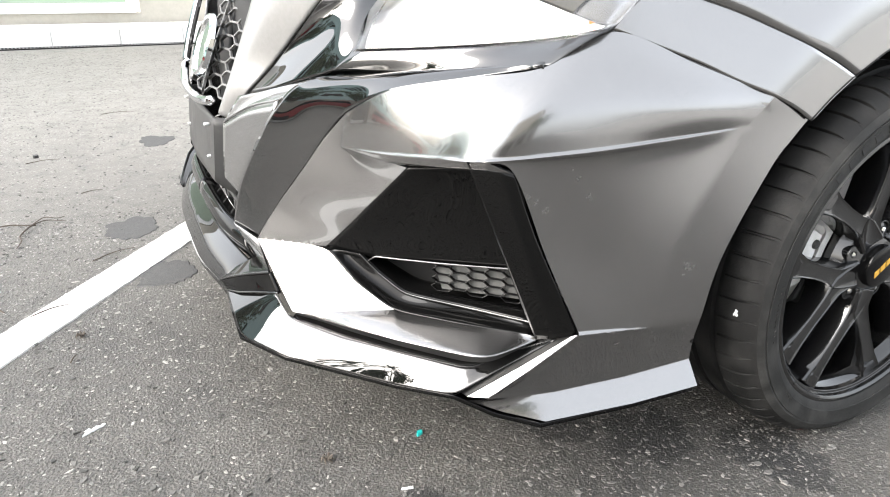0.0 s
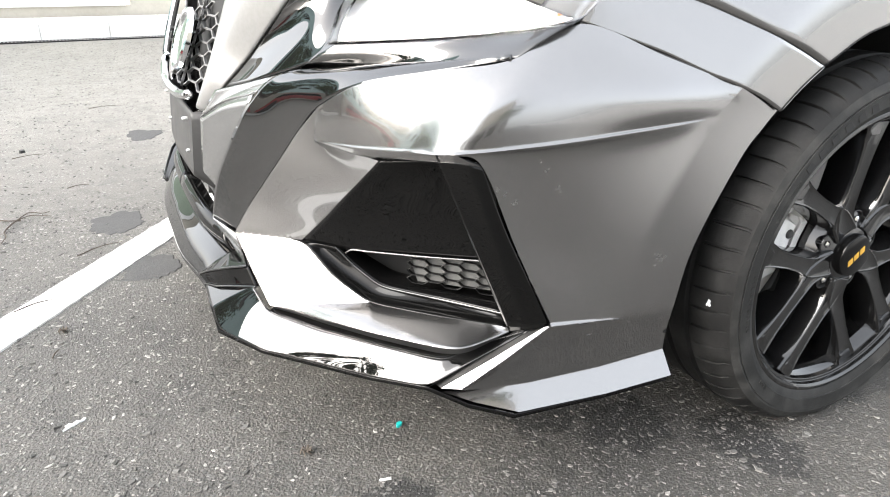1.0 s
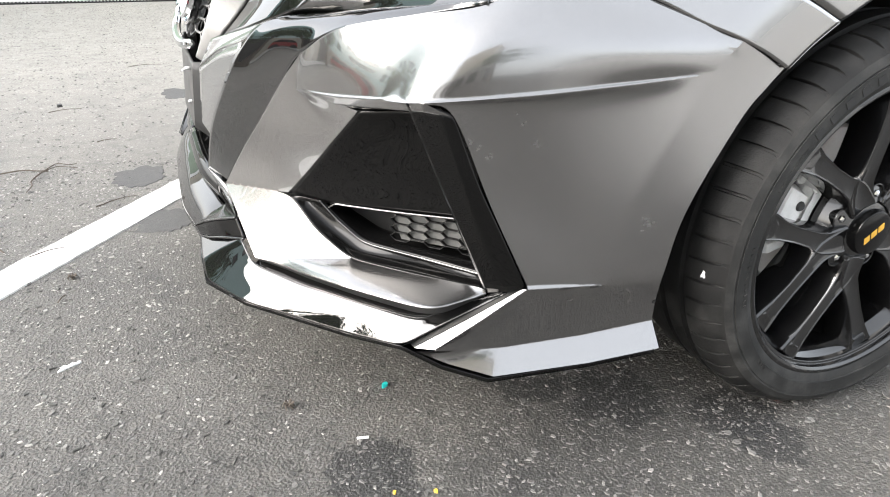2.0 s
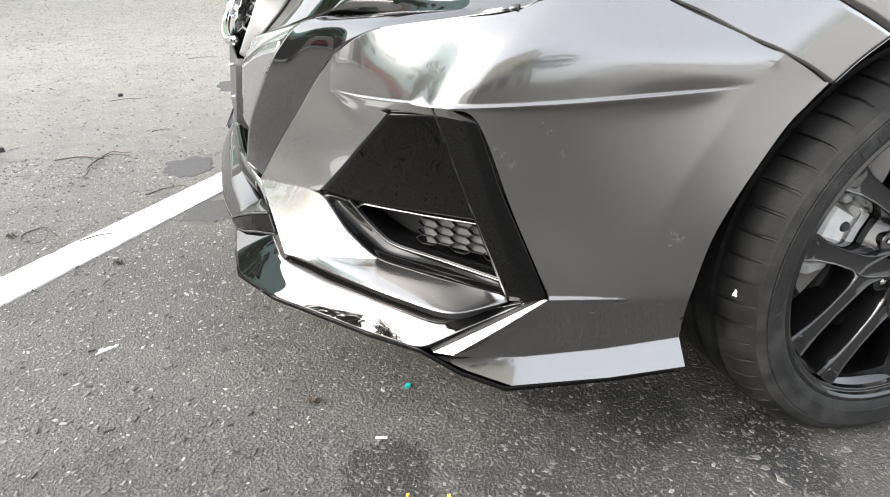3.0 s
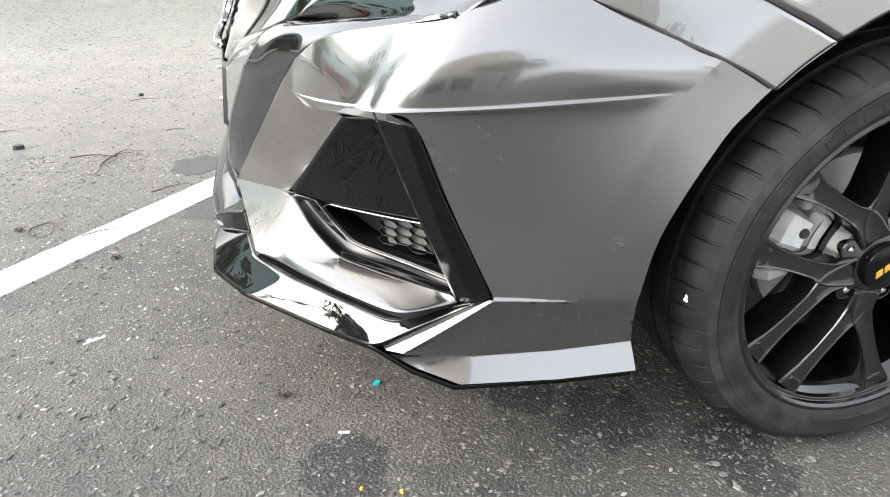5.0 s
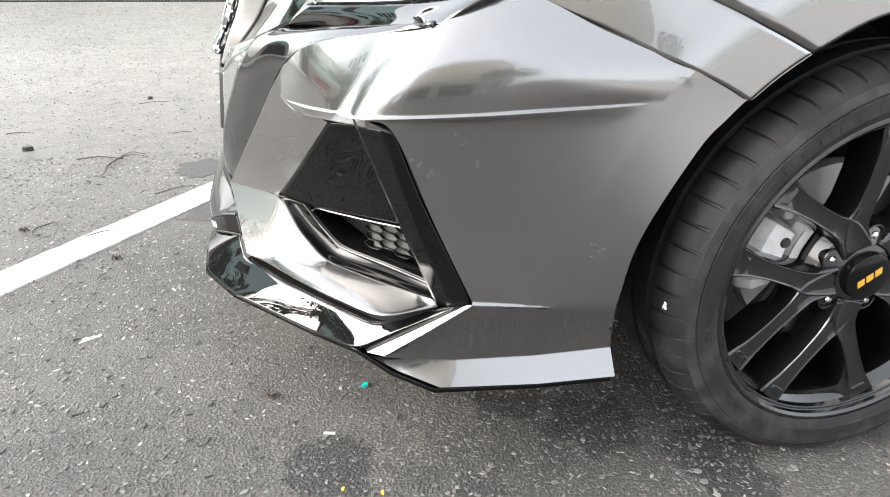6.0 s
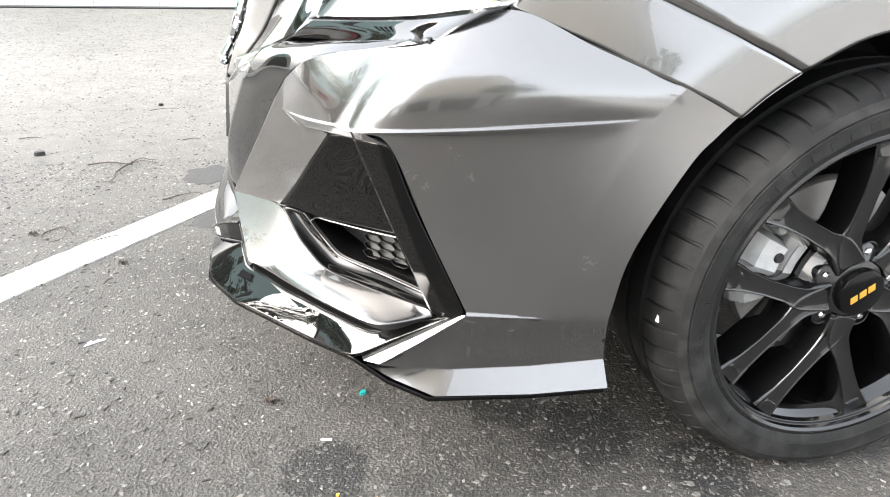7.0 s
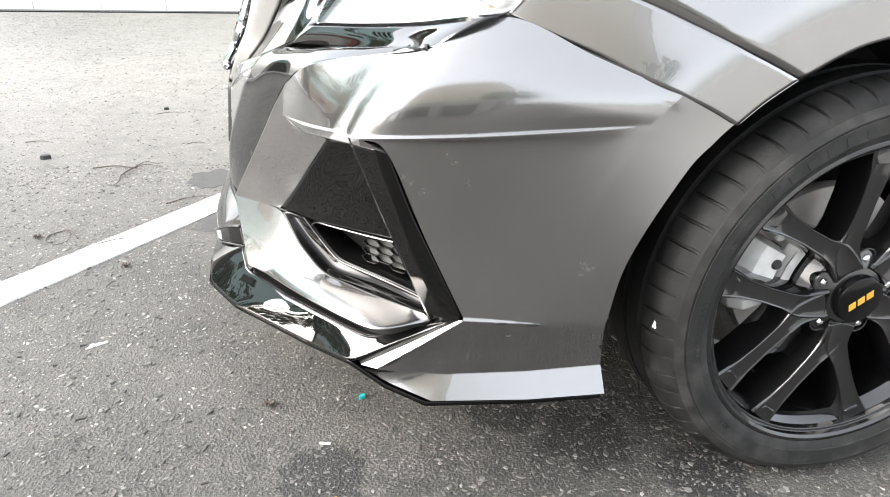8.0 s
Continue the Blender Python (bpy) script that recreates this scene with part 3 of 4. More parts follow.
LIP_LOW = [(-0.968, 0.550, 0.206), (-0.972, 0.470, 0.201), (-0.972, 0.402, 0.187), (-0.920, 0.308, 0.187), (-0.850, 0.232, 0.187), (-0.740, 0.089, 0.204), (-0.675, 0.070, 0.244), (-0.608, 0.047, 0.282)]
CANARD = [(-0.724, 0.080, 0.2035), (-0.661, 0.050, 0.252), (-0.599, 0.0257, 0.298)]  # inner edge of the bright blade
LIP_LOW[4:5] = [(-0.860, 0.242, 0.187), (-0.795, 0.168, 0.188)]
LIP_TOP[4:4] = [(-0.808, 0.236, 0.227)]
LIP_TOP[3:6] = [(x, y, z - 0.005) for x, y, z in LIP_TOP[3:6]]
LIP_TOP[6:8] = [(-0.711, 0.102, 0.232), (-0.660, 0.086, 0.255)]
STEEP = (1.0, 1.0, 0.75, 0.4, 0.25)  # how far the splitter face stands up towards the nose
LIP_TOP[2:7] = [(x - 0.0016 * k, y - 0.0075 * k, z + 0.0050 * k) for (x, y, z), k in zip(LIP_TOP[2:7], STEEP)]
LIP_LOW[2:7] = [(x + 0.0014 * k, y + 0.0066 * k, z - 0.0044 * k) for (x, y, z), k in zip(LIP_LOW[2:7], STEEP)]
ARCH = (0.0, 0.280, 0.405, 0.486)  # the wheel arch: centre x and z, edge and fold radius


def arch_point(r, deg, y):
    return Vector((ARCH[0] - r * math.cos(radians(deg)), y, ARCH[1] + r * math.sin(radians(deg))))


def mids(a, b, amount, out):
    """Points between two lines, pushed outwards."""
    o = Vector(out).normalized()
    return [(Vector(p) + Vector(q)) / 2 + o * k for p, q, k in zip(a, b, amount)]


def bumper(car):
    bm = bmesh.new()
    # flank towards the grille, turning over into the ledge under the lamp
    inner = FLANK[:3] + SILL
    back = [(x + 0.003, y + 0.006, z - 0.001) for x, y, z in CREASE[:8]]
    trim = skin(bmesh.new(), [back, mids(back, inner, (0.003, 0.003, 0.004, 0.006, 0.009, 0.011, 0.010, 0.004), (-0.3, -0.3, 0.9)), inner])
    skin(bm, [CREASE[:8], [(x + 0.004, y + 0.008, z - 0.002) for x, y, z in CREASE[:8]]], steps=2)
    # face beside the vent
    left = [CREASE[0], CREASE[1], CREASE[2], CREASE[3], CREASE[4]]
    right = [VENT_LEFT, (-0.813, 0.318, 0.378), (-0.794, 0.281, 0.419), (-0.775, 0.243, 0.459), VENT_TOP]
    mid = [tuple(Vector(a).lerp(Vector(b), 0.5)) for a, b in zip(left[:4], right)] + [STRAKE[0]]
    skin(bm, [left, mid, right], steps=20, straight=True)
    # bulge above the strake, running out into the side
    top, grow = CREASE[4:], (0.0, 0.005, 0.009, 0.013, 0.020, 0.016, 0.001)
    out = Vector((-0.5, -0.85, 0.1)).normalized()
    inset = (0.0, 0.0035, 0.004, 0.004, 0.0035, 0.003, 0.0)
    low = [(x + 0.45 * d, y + 0.9 * d, z + 0.7 * d) for (x, y, z), d in zip(STRAKE, inset)]
    skin(bm, [STRAKE, low], steps=2)
    rows = [low]
    for f, k in ((0.2, 0.6), (0.4, 1.0), (0.6, 1.0), (0.8, 0.65)):
        rows.append([tuple(Vector(a).lerp(Vector(b), f) + out * g * k) for a, b, g in zip(low, top, grow)])
    skin(bm, rows + [top], steps=4)
    # rim and underside of the strake
    edge = STRAKE[:4]
    rim = [edge[0]] + [(x + 0.002, y + 0.003, z - 0.011) for x, y, z in edge[1:]]
    under = [(-0.819, 0.302, 0.506), (-0.760, 0.205, 0.499), (-0.728, 0.130, 0.514), (-0.708, 0.066, 0.524)]
    meet = (-0.691, 0.046, 0.522)
    skin(bm, [line(edge + [meet]), line(rim + [meet]), line(under + [meet])], straight=True)
    # side between vent and wheel
    rows = [STRAKE[3:], [(-0.691, 0.046, 0.522), (-0.600, 0.022, 0.524), (-0.505, 0.006, 0.528), (-0.4225, -0.008, 0.520)],
            [(-0.645, 0.036, 0.415), (-0.580, 0.024, 0.410), (-0.525, 0.012, 0.405), (-0.471, 0.000, 0.400)],
            [(-0.594, 0.021, 0.305), (-0.555, 0.014, 0.303), (-0.515, 0.007, 0.300), (-0.486, 0.002, 0.297)]]
    skin(bm, rows)
    # flare round the wheel
    fold = [(-0.359, -0.016, 0.603), (-0.393, -0.012, 0.567), (-0.4225, -0.008, 0.520), (-0.471, 0.000, 0.400), (-0.486, 0.002, 0.297)]
    edge = [arch_point(ARCH[2], d, y) for d, y in ((45.4, -0.014), (41, -0.014), (34, -0.013), (16, -0.010), (2, -0.006))]
    skin(bm, [fold, [tuple(p) for p in edge]])
    # lower side, strip and their end at the wheel
    wing = [(-0.703, 0.057, 0.210), (-0.650, 0.037, 0.255), (-0.594, 0.021, 0.300), (-0.486, 0.002, 0.297), (-0.405, -0.006, 0.294)]
    strip = [(-0.702, 0.060, 0.206), (-0.655, 0.050, 0.204), (-0.610, 0.040, 0.204), (-0.500, 0.023, 0.210), (-0.394, 0.010, 0.220)]
    skin(bm, [line(wing), mids(line(wing), line(strip), (0.002,) * 33, (0, 1, 0)), line(strip)])
    low = [(-0.722, 0.083, 0.195), (-0.683, 0.054, 0.184), (-0.632, 0.023, 0.173), (-0.500, 0.001, 0.178), (-0.393, -0.013, 0.187)]
    skin(bm, [line(strip), line(low)])
    # fine ridge that runs out towards the wheel
    skin(bm, [rows[-1], [(-0.595, 0.0175, 0.301), (-0.556, 0.0110, 0.300), (-0.516, 0.0052, 0.2985), (-0.486, 0.0018, 0.2968)],
              [(-0.594, 0.021, 0.300), (-0.555, 0.0142, 0.2989), (-0.515, 0.0071, 0.2978), (-0.486, 0.002, 0.297)]], straight=True)
    # bright blade from lip to side
    skin(bm, [line(CANARD), line(wing[:3])])
    # shelf under the vent: an upper facet, and a lower one folded along a line to the vent's corner
    rim = bent([CREASE[0]] + VENT_LOW)
    fold = [Vector(FACET_LOW[0]).lerp(rim[72], i / 72) for i in range(73)]
    skin(bm, [rim[:73], fold], straight=True)
    lower = fold + rim[73:]
    edge = bent(FACET_LOW, 24, 40)
    skin(bm, [lower, mids(lower, edge, [0.003 * math.sin(math.pi * i / 120) for i in range(121)], (-0.5, -0.6, 0.6)), edge,
              [p + Vector((0.004, 0.006, -0.004)) for p in edge]], steps=6)
    # closing wall below the shelf and towards the grille
    skin(bm, [line([CREASE[0], (-0.908, 0.437, 0.268), FACET_LOW[0]]), line([FLANK[0], (-0.915, 0.540, 0.268), (-0.90, 0.50, 0.225)])])
    weld(bm)
    shell = part("front_bumper", bm, PAINT, car, "grey metallic bumper with sharp folds", sharp=25)
    part("bumper_trim", trim, LACQUER, shell, "gloss black trim running up to the headlamp", thick=0.003)
    # vent: backing, blade, rounded lower trim, honeycomb
    bm = bmesh.new()
    skin(bm, [VENT_SIDE, [(-0.779, 0.289, 0.337), (-0.758, 0.255, 0.393), (-0.738, 0.213, 0.450), (-0.715, 0.160, 0.505)],
              [(-0.610, 0.105, 0.362), (-0.615, 0.100, 0.405), (-0.625, 0.090, 0.450), (-0.640, 0.078, 0.512)]], straight=True)
    part("vent_panel", bm, GLOSS, shell, "gloss black vent panel", thick=0.004)
    bm = bmesh.new()
    skin(bm, [[(-0.736, 0.082, 0.533), (-0.699, 0.071, 0.440), (-0.666, 0.067, 0.360), (-0.632, 0.062, 0.281)],
              [(-0.708, 0.053, 0.531), (-0.677, 0.045, 0.440), (-0.646, 0.042, 0.360), (-0.613, 0.040, 0.290)],
              [(-0.692, 0.047, 0.525), (-0.662, 0.040, 0.446), (-0.628, 0.031, 0.372), (-0.595, 0.023, 0.299)]], straight=True)
    part("vent_blade", bm, GLOSS, shell, "upright gloss black blade", thick=0.010)
    bm = bmesh.new()
    inner = [(-0.794, 0.310, 0.337), (-0.772, 0.288, 0.310), (-0.744, 0.249, 0.286), (-0.680, 0.180, 0.284), (-0.622, 0.092, 0.290)]
    lip = [(p[0] + 0.006, p[1] + 0.010, p[2] + 0.003) for p in inner]
    outer = [p + Vector((0.001, 0.001, 0.0)) for p in bent([CREASE[0]] + VENT_LOW)[24::3]]
    skin(bm, [outer, mids(outer, bent(inner)[::3], [0.0] + [-0.007] * 31 + [0.0], (-0.3, -0.6, 0.5)), bent(inner)[::3]], steps=5)
    skin(bm, [bent(inner)[::3], bent(lip)[::3], bent([(p[0] + 0.05, p[1] + 0.06, p[2] - 0.01) for p in inner])[::3]], steps=3, straight=True)
    part("vent_trim", bm, GLOSS, shell, "gloss black lower vent trim", thick=0.003)
    for rail in ([(-0.786, 0.296, 0.330), (-0.777, 0.287, 0.339), (-0.760, 0.266, 0.341), (-0.700, 0.200, 0.348), (-0.612, 0.105, 0.361)],
                 [(p[0] - 0.002, p[1] - 0.003, p[2] + 0.002) for p in inner]):
        bm = bmesh.new()
        tube(bm, bent(rail)[::3], 0.0016, 8)
        part("slot_rim", bm, LACQUER, shell, "rounded gloss rim of the vent slot")
    # near-black sheet in place of the shade inside the vent
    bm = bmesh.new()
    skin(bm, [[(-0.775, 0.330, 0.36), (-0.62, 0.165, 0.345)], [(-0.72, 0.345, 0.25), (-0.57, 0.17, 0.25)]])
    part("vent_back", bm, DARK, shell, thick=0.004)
    # black wall paints in the shade of the gap below the shelf
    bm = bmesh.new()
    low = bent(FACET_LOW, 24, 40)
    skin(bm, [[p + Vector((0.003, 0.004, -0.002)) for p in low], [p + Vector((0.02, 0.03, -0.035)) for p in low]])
    part("shadow_gap", bm, MATT, shell, "gap between shelf and splitter, its shade put into a black strip")
    bm = bmesh.new()
    along = Vector((0.135, -0.135, 0.0))
    hex_net(bm, (-0.697, 0.219, 0.302), along, (0.06, 0.06, 1), (-0.7, -0.7, 0.1), (0.0178, 0.0074), 0.0014, 0.006, 8, 6, lambda u, v: 0 <= v < 0.055)
    part("vent_mesh", bm, GLOSS, shell, "gloss black honeycomb", sharp=60)
    bm = bmesh.new()
    slab(bm, [(-0.706, 0.244, 0.352), (-0.600, 0.142, 0.352), (-0.604, 0.138, 0.300), (-0.694, 0.226, 0.296)], (0.01, 0.012, 0))
    part("mesh_backing", bm, FINS, shell, "pale cooler fins behind the honeycomb")
    twin(shell)
    return shell


def splitter(car):
    bm = bmesh.new()
    top, low = bent(LIP_TOP, 8, 3), bent(LIP_LOW, 8, 3)
    brow = [p + Vector((-0.0015, -0.0022, -0.0015)) for p in top]
    skin(bm, [top, brow], steps=2, mirror=True)
    skin(bm, [brow, mids(brow, low, [0.0008] * 65, (-1, -1, 0.8)), low], mirror=True)
    gap = [(p + q) / 2 + Vector((0.006, 0.010, -0.002)) for p, q in zip(line(LIP_LOW[6:]), line(CANARD))]
    under = LIP_LOW[:7] + [(-0.694, 0.056, 0.183), (-0.640, 0.023, 0.171), (-0.500, 0.006, 0.173), (-0.396, -0.008, 0.182)]
    skin(bm, [top[16:], [p + Vector((0.03, 0.04, -0.010)) for p in top[16:]]], mirror=True)
    front = [(-0.968, 0.550, 0.206), (-0.973, 0.595, 0.204), (-0.990, 0.730, 0.199), (-0.993, 0.90, 0.198)]
    back = [(-0.915, 0.530, 0.250), (-0.930, 0.600, 0.256), (-0.945, 0.730, 0.258), (-0.950, 0.90, 0.258)]
    skin(bm, [back, mids(back, front, (0.006,) * 4, (-1, 0, 0.6)), front], mirror=True)
    skin(bm, [front, [(x, y, z - 0.012) for x, y, z in front], [(x + 0.08, y, z - 0.012) for x, y, z in front]], straight=True, mirror=True)
    weld(bm)
    lower = bmesh.new()
    skin(lower, [line(under), [p - Vector((0, 0, 0.006)) for p in line(under)], [p + Vector((0.05 * (1 - i / 80), 0.07, -0.014)) for i, p in enumerate(line(under))]], straight=True)
    slot = skin(bmesh.new(), [line(LIP_LOW[6:]), gap, line(CANARD)], straight=True)
    s = part("splitter", bm, LIP, car, "gloss black front splitter", thick=0.003)
    twin(part("splitter_slot", slot, MATT, s, "black slot beside the splitter blade"))
    twin(part("splitter_edge", lower, GLOSS, s, "gloss black lower edge", thick=0.003))
    for side in (1, -1):
        bm = bmesh.new()
        rows = [[(-0.974, 0.588, 0.206), (-0.945, 0.570, 0.236), (-0.916, 0.545, 0.262), (-0.900, 0.520, 0.270)],
                [(-0.976, 0.580, 0.210), (-0.957, 0.525, 0.238), (-0.937, 0.470, 0.262), (-0.910, 0.425, 0.279)],
                [(-0.968, 0.545, 0.206), (-0.952, 0.490, 0.222), (-0.930, 0.440, 0.240), (-0.902, 0.402, 0.250)]]
        for a, b in zip(rows, rows[1:]):
            skin(bm, [line([(x, y if side == 1 else 2 * MID - y, z) for x, y, z in r]) for r in (a, b)], mirror=False, inside=(-0.85, 0.55 if side == 1 else 1.25, 0.2))
        fin = part("splitter_fin", bm, GLOSS, s, "upright black fin", thick=0.004)
        for row in rows[1:]:
            bm = bmesh.new()
            tube(bm, [Vector((x - 0.002, y if side == 1 else 2 * MID - y, z)) for x, y, z in row], (0.001, 0.0022, 0.0024, 0.002), 8)
            part("fin_edge", bm, LACQUER, fin, "polished edge")
    return s


def fender(car):
    rad = [0.405, 0.44, 0.470, 0.495, 0.53, 0.58, 0.63, 0.68, 0.76]
    ys = [-0.020, -0.0205, -0.0195, -0.0140, 0.002, 0.027, 0.054, 0.082, 0.133]
    seam1 = [45.15, 43.65, 42.35, 41.3, 39.85, 38.5, 37.0, 35.8, 34.4]
    seam2 = [57.7, 54.6, 52.3, 50.75, 48.8, 46.4, 44.0, 41.8, 39.5]
    gap = [0.14] * 9
    bm = bmesh.new()

    def column(f):
        return [tuple(arch_point(r, f(i), y)) for i, (r, y) in enumerate(zip(rad, ys))]
    skin(bm, [column(lambda i, k=k: (seam1[i] + gap[i]) * (1 - k) + (seam2[i] - gap[i]) * k) for k in (0, 0.5, 1)])
    inner = [(p[0], p[1] + 0.02, p[2]) for p in [tuple(arch_point(0.405, d, -0.02)) for d in (45.7, 51, 57.4)]]
    skin(bm, [[tuple(arch_point(0.405, d, -0.02)) for d in (45.7, 51, 57.4)], inner])
    twin(part("fender_insert", bm, SMOOTH_PAINT, car, "grey metallic fender", thick=0.0015, sharp=22))
    bm = bmesh.new()
    skin(bm, [column(lambda i, k=k: (seam2[i] + gap[i]) * (1 - k) + 178 * k) for k in (0, 0.12, 0.3, 0.5, 0.7, 0.85, 1)])
    twin(part("fender", bm, SMOOTH_PAINT, car, "grey metallic front fender", thick=0.0015, sharp=22))
    for run in ([(x, y + 0.003, z - 0.001) for x, y, z in CREASE[8:]], [(x, y + 0.004, z) for x, y, z in column(lambda i: seam2[i])]):
        bm = bmesh.new()
        tube(bm, curve(run, 4), 0.0028, 8)
        twin(part("panel_seam", bm, DARK, car, "black shut line between two panels"))
    # liner behind the wheel
    bm = bmesh.new()
    ring = [arch_point(0.400, d, 0.004) for d in range(-4, 190, 6)]
    back = [arch_point(0.385, d, 0.34) for d in range(-4, 190, 6)]
    skin(bm, [ring, back, [p.lerp(Vector((0, 0.34, 0.28)), 0.9) for p in back]], straight=True)
    twin(part("wheel_liner", bm, DARK, car, "black plastic wheel arch liner", thick=0.004))


def headlamp(car):
    bm = bmesh.new()
    top = [(-0.690, 0.420, 0.725), (-0.600, 0.300, 0.745), (-0.520, 0.200, 0.760), (-0.450, 0.125, 0.775), (-0.400, 0.098, 0.785)]
    m = mids(LENS, top, (0.02, 0.025, 0.025, 0.02, 0.01), (-1, -0.8, 0.2))
    skin(bm, [LENS, m, top])
    lens = part("headlamp_lens", bm, GLASS, car, "clear headlamp lens", thick=0.003)
    lens.visible_shadow = False
    twin(lens)
    bm = bmesh.new()
    o = Vector((0.035, 0.04, 0.0))
    skin(bm, [[Vector(p) + o * 0.4 for p in curve(LENS)], [Vector(p) + o for p in curve([tuple(q) for q in m])], [Vector(p) + o for p in curve(top)]])
    twin(part("headlamp_reflector", bm, SILVER, car, "bright silver lamp interior", thick=0.003))
    bm = bmesh.new()
    slab(bm, [(-0.566, 0.098, 0.682), (-0.558, 0.094, 0.684), (-0.550, 0.098, 0.698), (-0.558, 0.104, 0.698)], (0.006, 0.01, 0))
    twin(part("side_reflector", bm, ORANGE, car, "amber side reflector"))
    bm = bmesh.new()
    low = [(-0.800, 0.388, 0.600), (-0.745, 0.310, 0.607), (-0.685, 0.200, 0.618), (-0.639, 0.082, 0.638), (-0.600, 0.078, 0.655)]
    skin(bm, [LENS, mids(LENS, low, (0.003,) * 5, (-1, -1, 0.5)), low])
    skin(bm, [[(-0.888, 0.612, 0.537), (-0.858, 0.500, 0.562), (-0.800, 0.388, 0.600), LENS[0]],
              [(-0.846, 0.558, 0.596), (-0.815, 0.470, 0.625), (-0.785, 0.400, 0.645), (-0.745, 0.372, 0.660)],
              [(-0.797, 0.443, 0.697), (-0.770, 0.425, 0.704), (-0.735, 0.410, 0.712), (-0.69, 0.42, 0.725)]])
    twin(part("lamp_trim", bm, LACQUER, car, "gloss black trim under the headlamp", thick=0.003))


def nose(car):
    # inner cheek below the lamp trim
    bm = bmesh.new()
    skin(bm, [[(-0.928, 0.655, 0.478), (-0.900, 0.560, 0.520), (-0.872, 0.446, 0.550)], [(-0.935, 0.660, 0.400), (-0.920, 0.590, 0.400), (-0.905, 0.535, 0.400)],
              [(-0.935, 0.650, 0.380), (-0.925, 0.600, 0.370), (-0.915, 0.555, 0.360)]], straight=True)
    skin(bm, [[(-0.928, 0.655, 0.480), (-0.900, 0.560, 0.522), (-0.872, 0.446, 0.552)], [(-0.905, 0.600, 0.535), (-0.870, 0.500, 0.560), (-0.82, 0.385, 0.592)]])
    twin(part("nose_cheek", bm, PAINT, car, thick=0.003))
    # chin over the splitter and the dark opening behind
    bm = bmesh.new()
    a = [(-0.910, 0.530, 0.250), (-0.940, 0.68, 0.256), (-0.948, 0.90, 0.257)]
    b = [(-0.925, 0.545, 0.280), (-0.952, 0.68, 0.282), (-0.960, 0.90, 0.284)]
    c = [(-0.915, 0.560, 0.300), (-0.940, 0.68, 0.304), (-0.948, 0.90, 0.306)]
    d = [(-0.900, 0.560, 0.296), (-0.915, 0.68, 0.298), (-0.920, 0.90, 0.298)]
    skin(bm, [a, b, c, d], mirror=True)
    part("chin", bm, GLOSS, car, "gloss black chin bar", thick=0.004)
    # near-black sheet in place of the shade behind the grilles
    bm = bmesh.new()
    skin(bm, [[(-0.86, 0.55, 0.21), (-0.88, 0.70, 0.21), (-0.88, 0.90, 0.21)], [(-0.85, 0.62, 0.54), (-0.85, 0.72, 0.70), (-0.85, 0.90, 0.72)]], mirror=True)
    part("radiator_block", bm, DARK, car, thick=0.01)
    bm = bmesh.new()
    for k in range(9):
        y = 0.56 + 0.08 * k
        bar(bm, [(-0.915, y, 0.29), (-0.905, y + 0.045, 0.40)], (0.008, 0.008), 0.012, (-1, 0, 0))
    for z in (0.325, 0.365):
        bar(bm, [(-0.910, 0.56, z), (-0.925, 0.90, z), (-0.910, 1.24, z)], (0.008,) * 3, 0.012, (-1, 0, 0))
    part("lower_grille", bm, MATT, car, "black lower grille bars")
    # number plate carrier without a plate
    bm = bmesh.new()
    skin(bm, [[(-0.938, 0.700, 0.480), (-0.947, 0.90, 0.488)], [(-0.948, 0.700, 0.360), (-0.956, 0.90, 0.362)]], mirror=True)
    skin(bm, [[(-0.938, 0.700, 0.480), (-0.948, 0.700, 0.360)], [(-0.910, 0.685, 0.480), (-0.910, 0.685, 0.33)]], inside=(-0.93, 0.9, 0.42), mirror=True)
    carrier = part("plate_carrier", weld(bm), MATT, car, "black number plate carrier, empty", thick=0.004)
    for y in (0.74, 1.06):
        for z in (0.462, 0.40):
            bm = bmesh.new()
            box(bm, (-0.953, y - 0.005, z - 0.003), (-0.940, y + 0.005, z + 0.003))
            part("plate_clip", bm, SILVER, carrier, bevel=0.003)
    # grille: silver V arms, chrome sill, honeycomb, emblem ring
    bm = bmesh.new()
    right = [(-0.910, 0.660, 0.482), (-0.890, 0.615, 0.535), (-0.850, 0.563, 0.593), (-0.800, 0.445, 0.695), (-0.770, 0.400, 0.740)]
    left = [(-0.928, 0.692, 0.496), (-0.907, 0.682, 0.550), (-0.886, 0.672, 0.607), (-0.862, 0.632, 0.690), (-0.845, 0.600, 0.740)]
    skin(bm, [right, mids(right, left, (0.012,) * 5, (-1, -0.4, 0.3)), left])
    grille = part("grille_surround", bm, BRIGHTWORK, car, "silver V-shaped grille surround", thick=0.006)
    twin(grille)
    bm = bmesh.new()
    tube(bm, curve([(-0.935, 0.70, 0.512), (-0.948, 0.78, 0.502), (-0.953, 0.90, 0.499), (-0.950, 1.02, 0.506), (-0.938, 1.09, 0.53), (-0.915, 1.12, 0.60), (-0.875, 1.15, 0.70), (-0.85, 1.17, 0.76)], 6), [0.003] + [0.009] * 42, 10)
    part("grille_trim", bm, CHROME, grille, "chrome inner trim")
    bm = bmesh.new()
    up = Vector((0.42, 0, 1)).normalized()
    for side in (1, -1):
        hex_net(bm, (-0.926, MID, 0.515), (0.16, -side, 0), up, (-1, 0, 0.42), (0.044, 0.0155), 0.0042, 0.005, 5, 10, lambda u, v: u < 0.2 + v * 0.3)
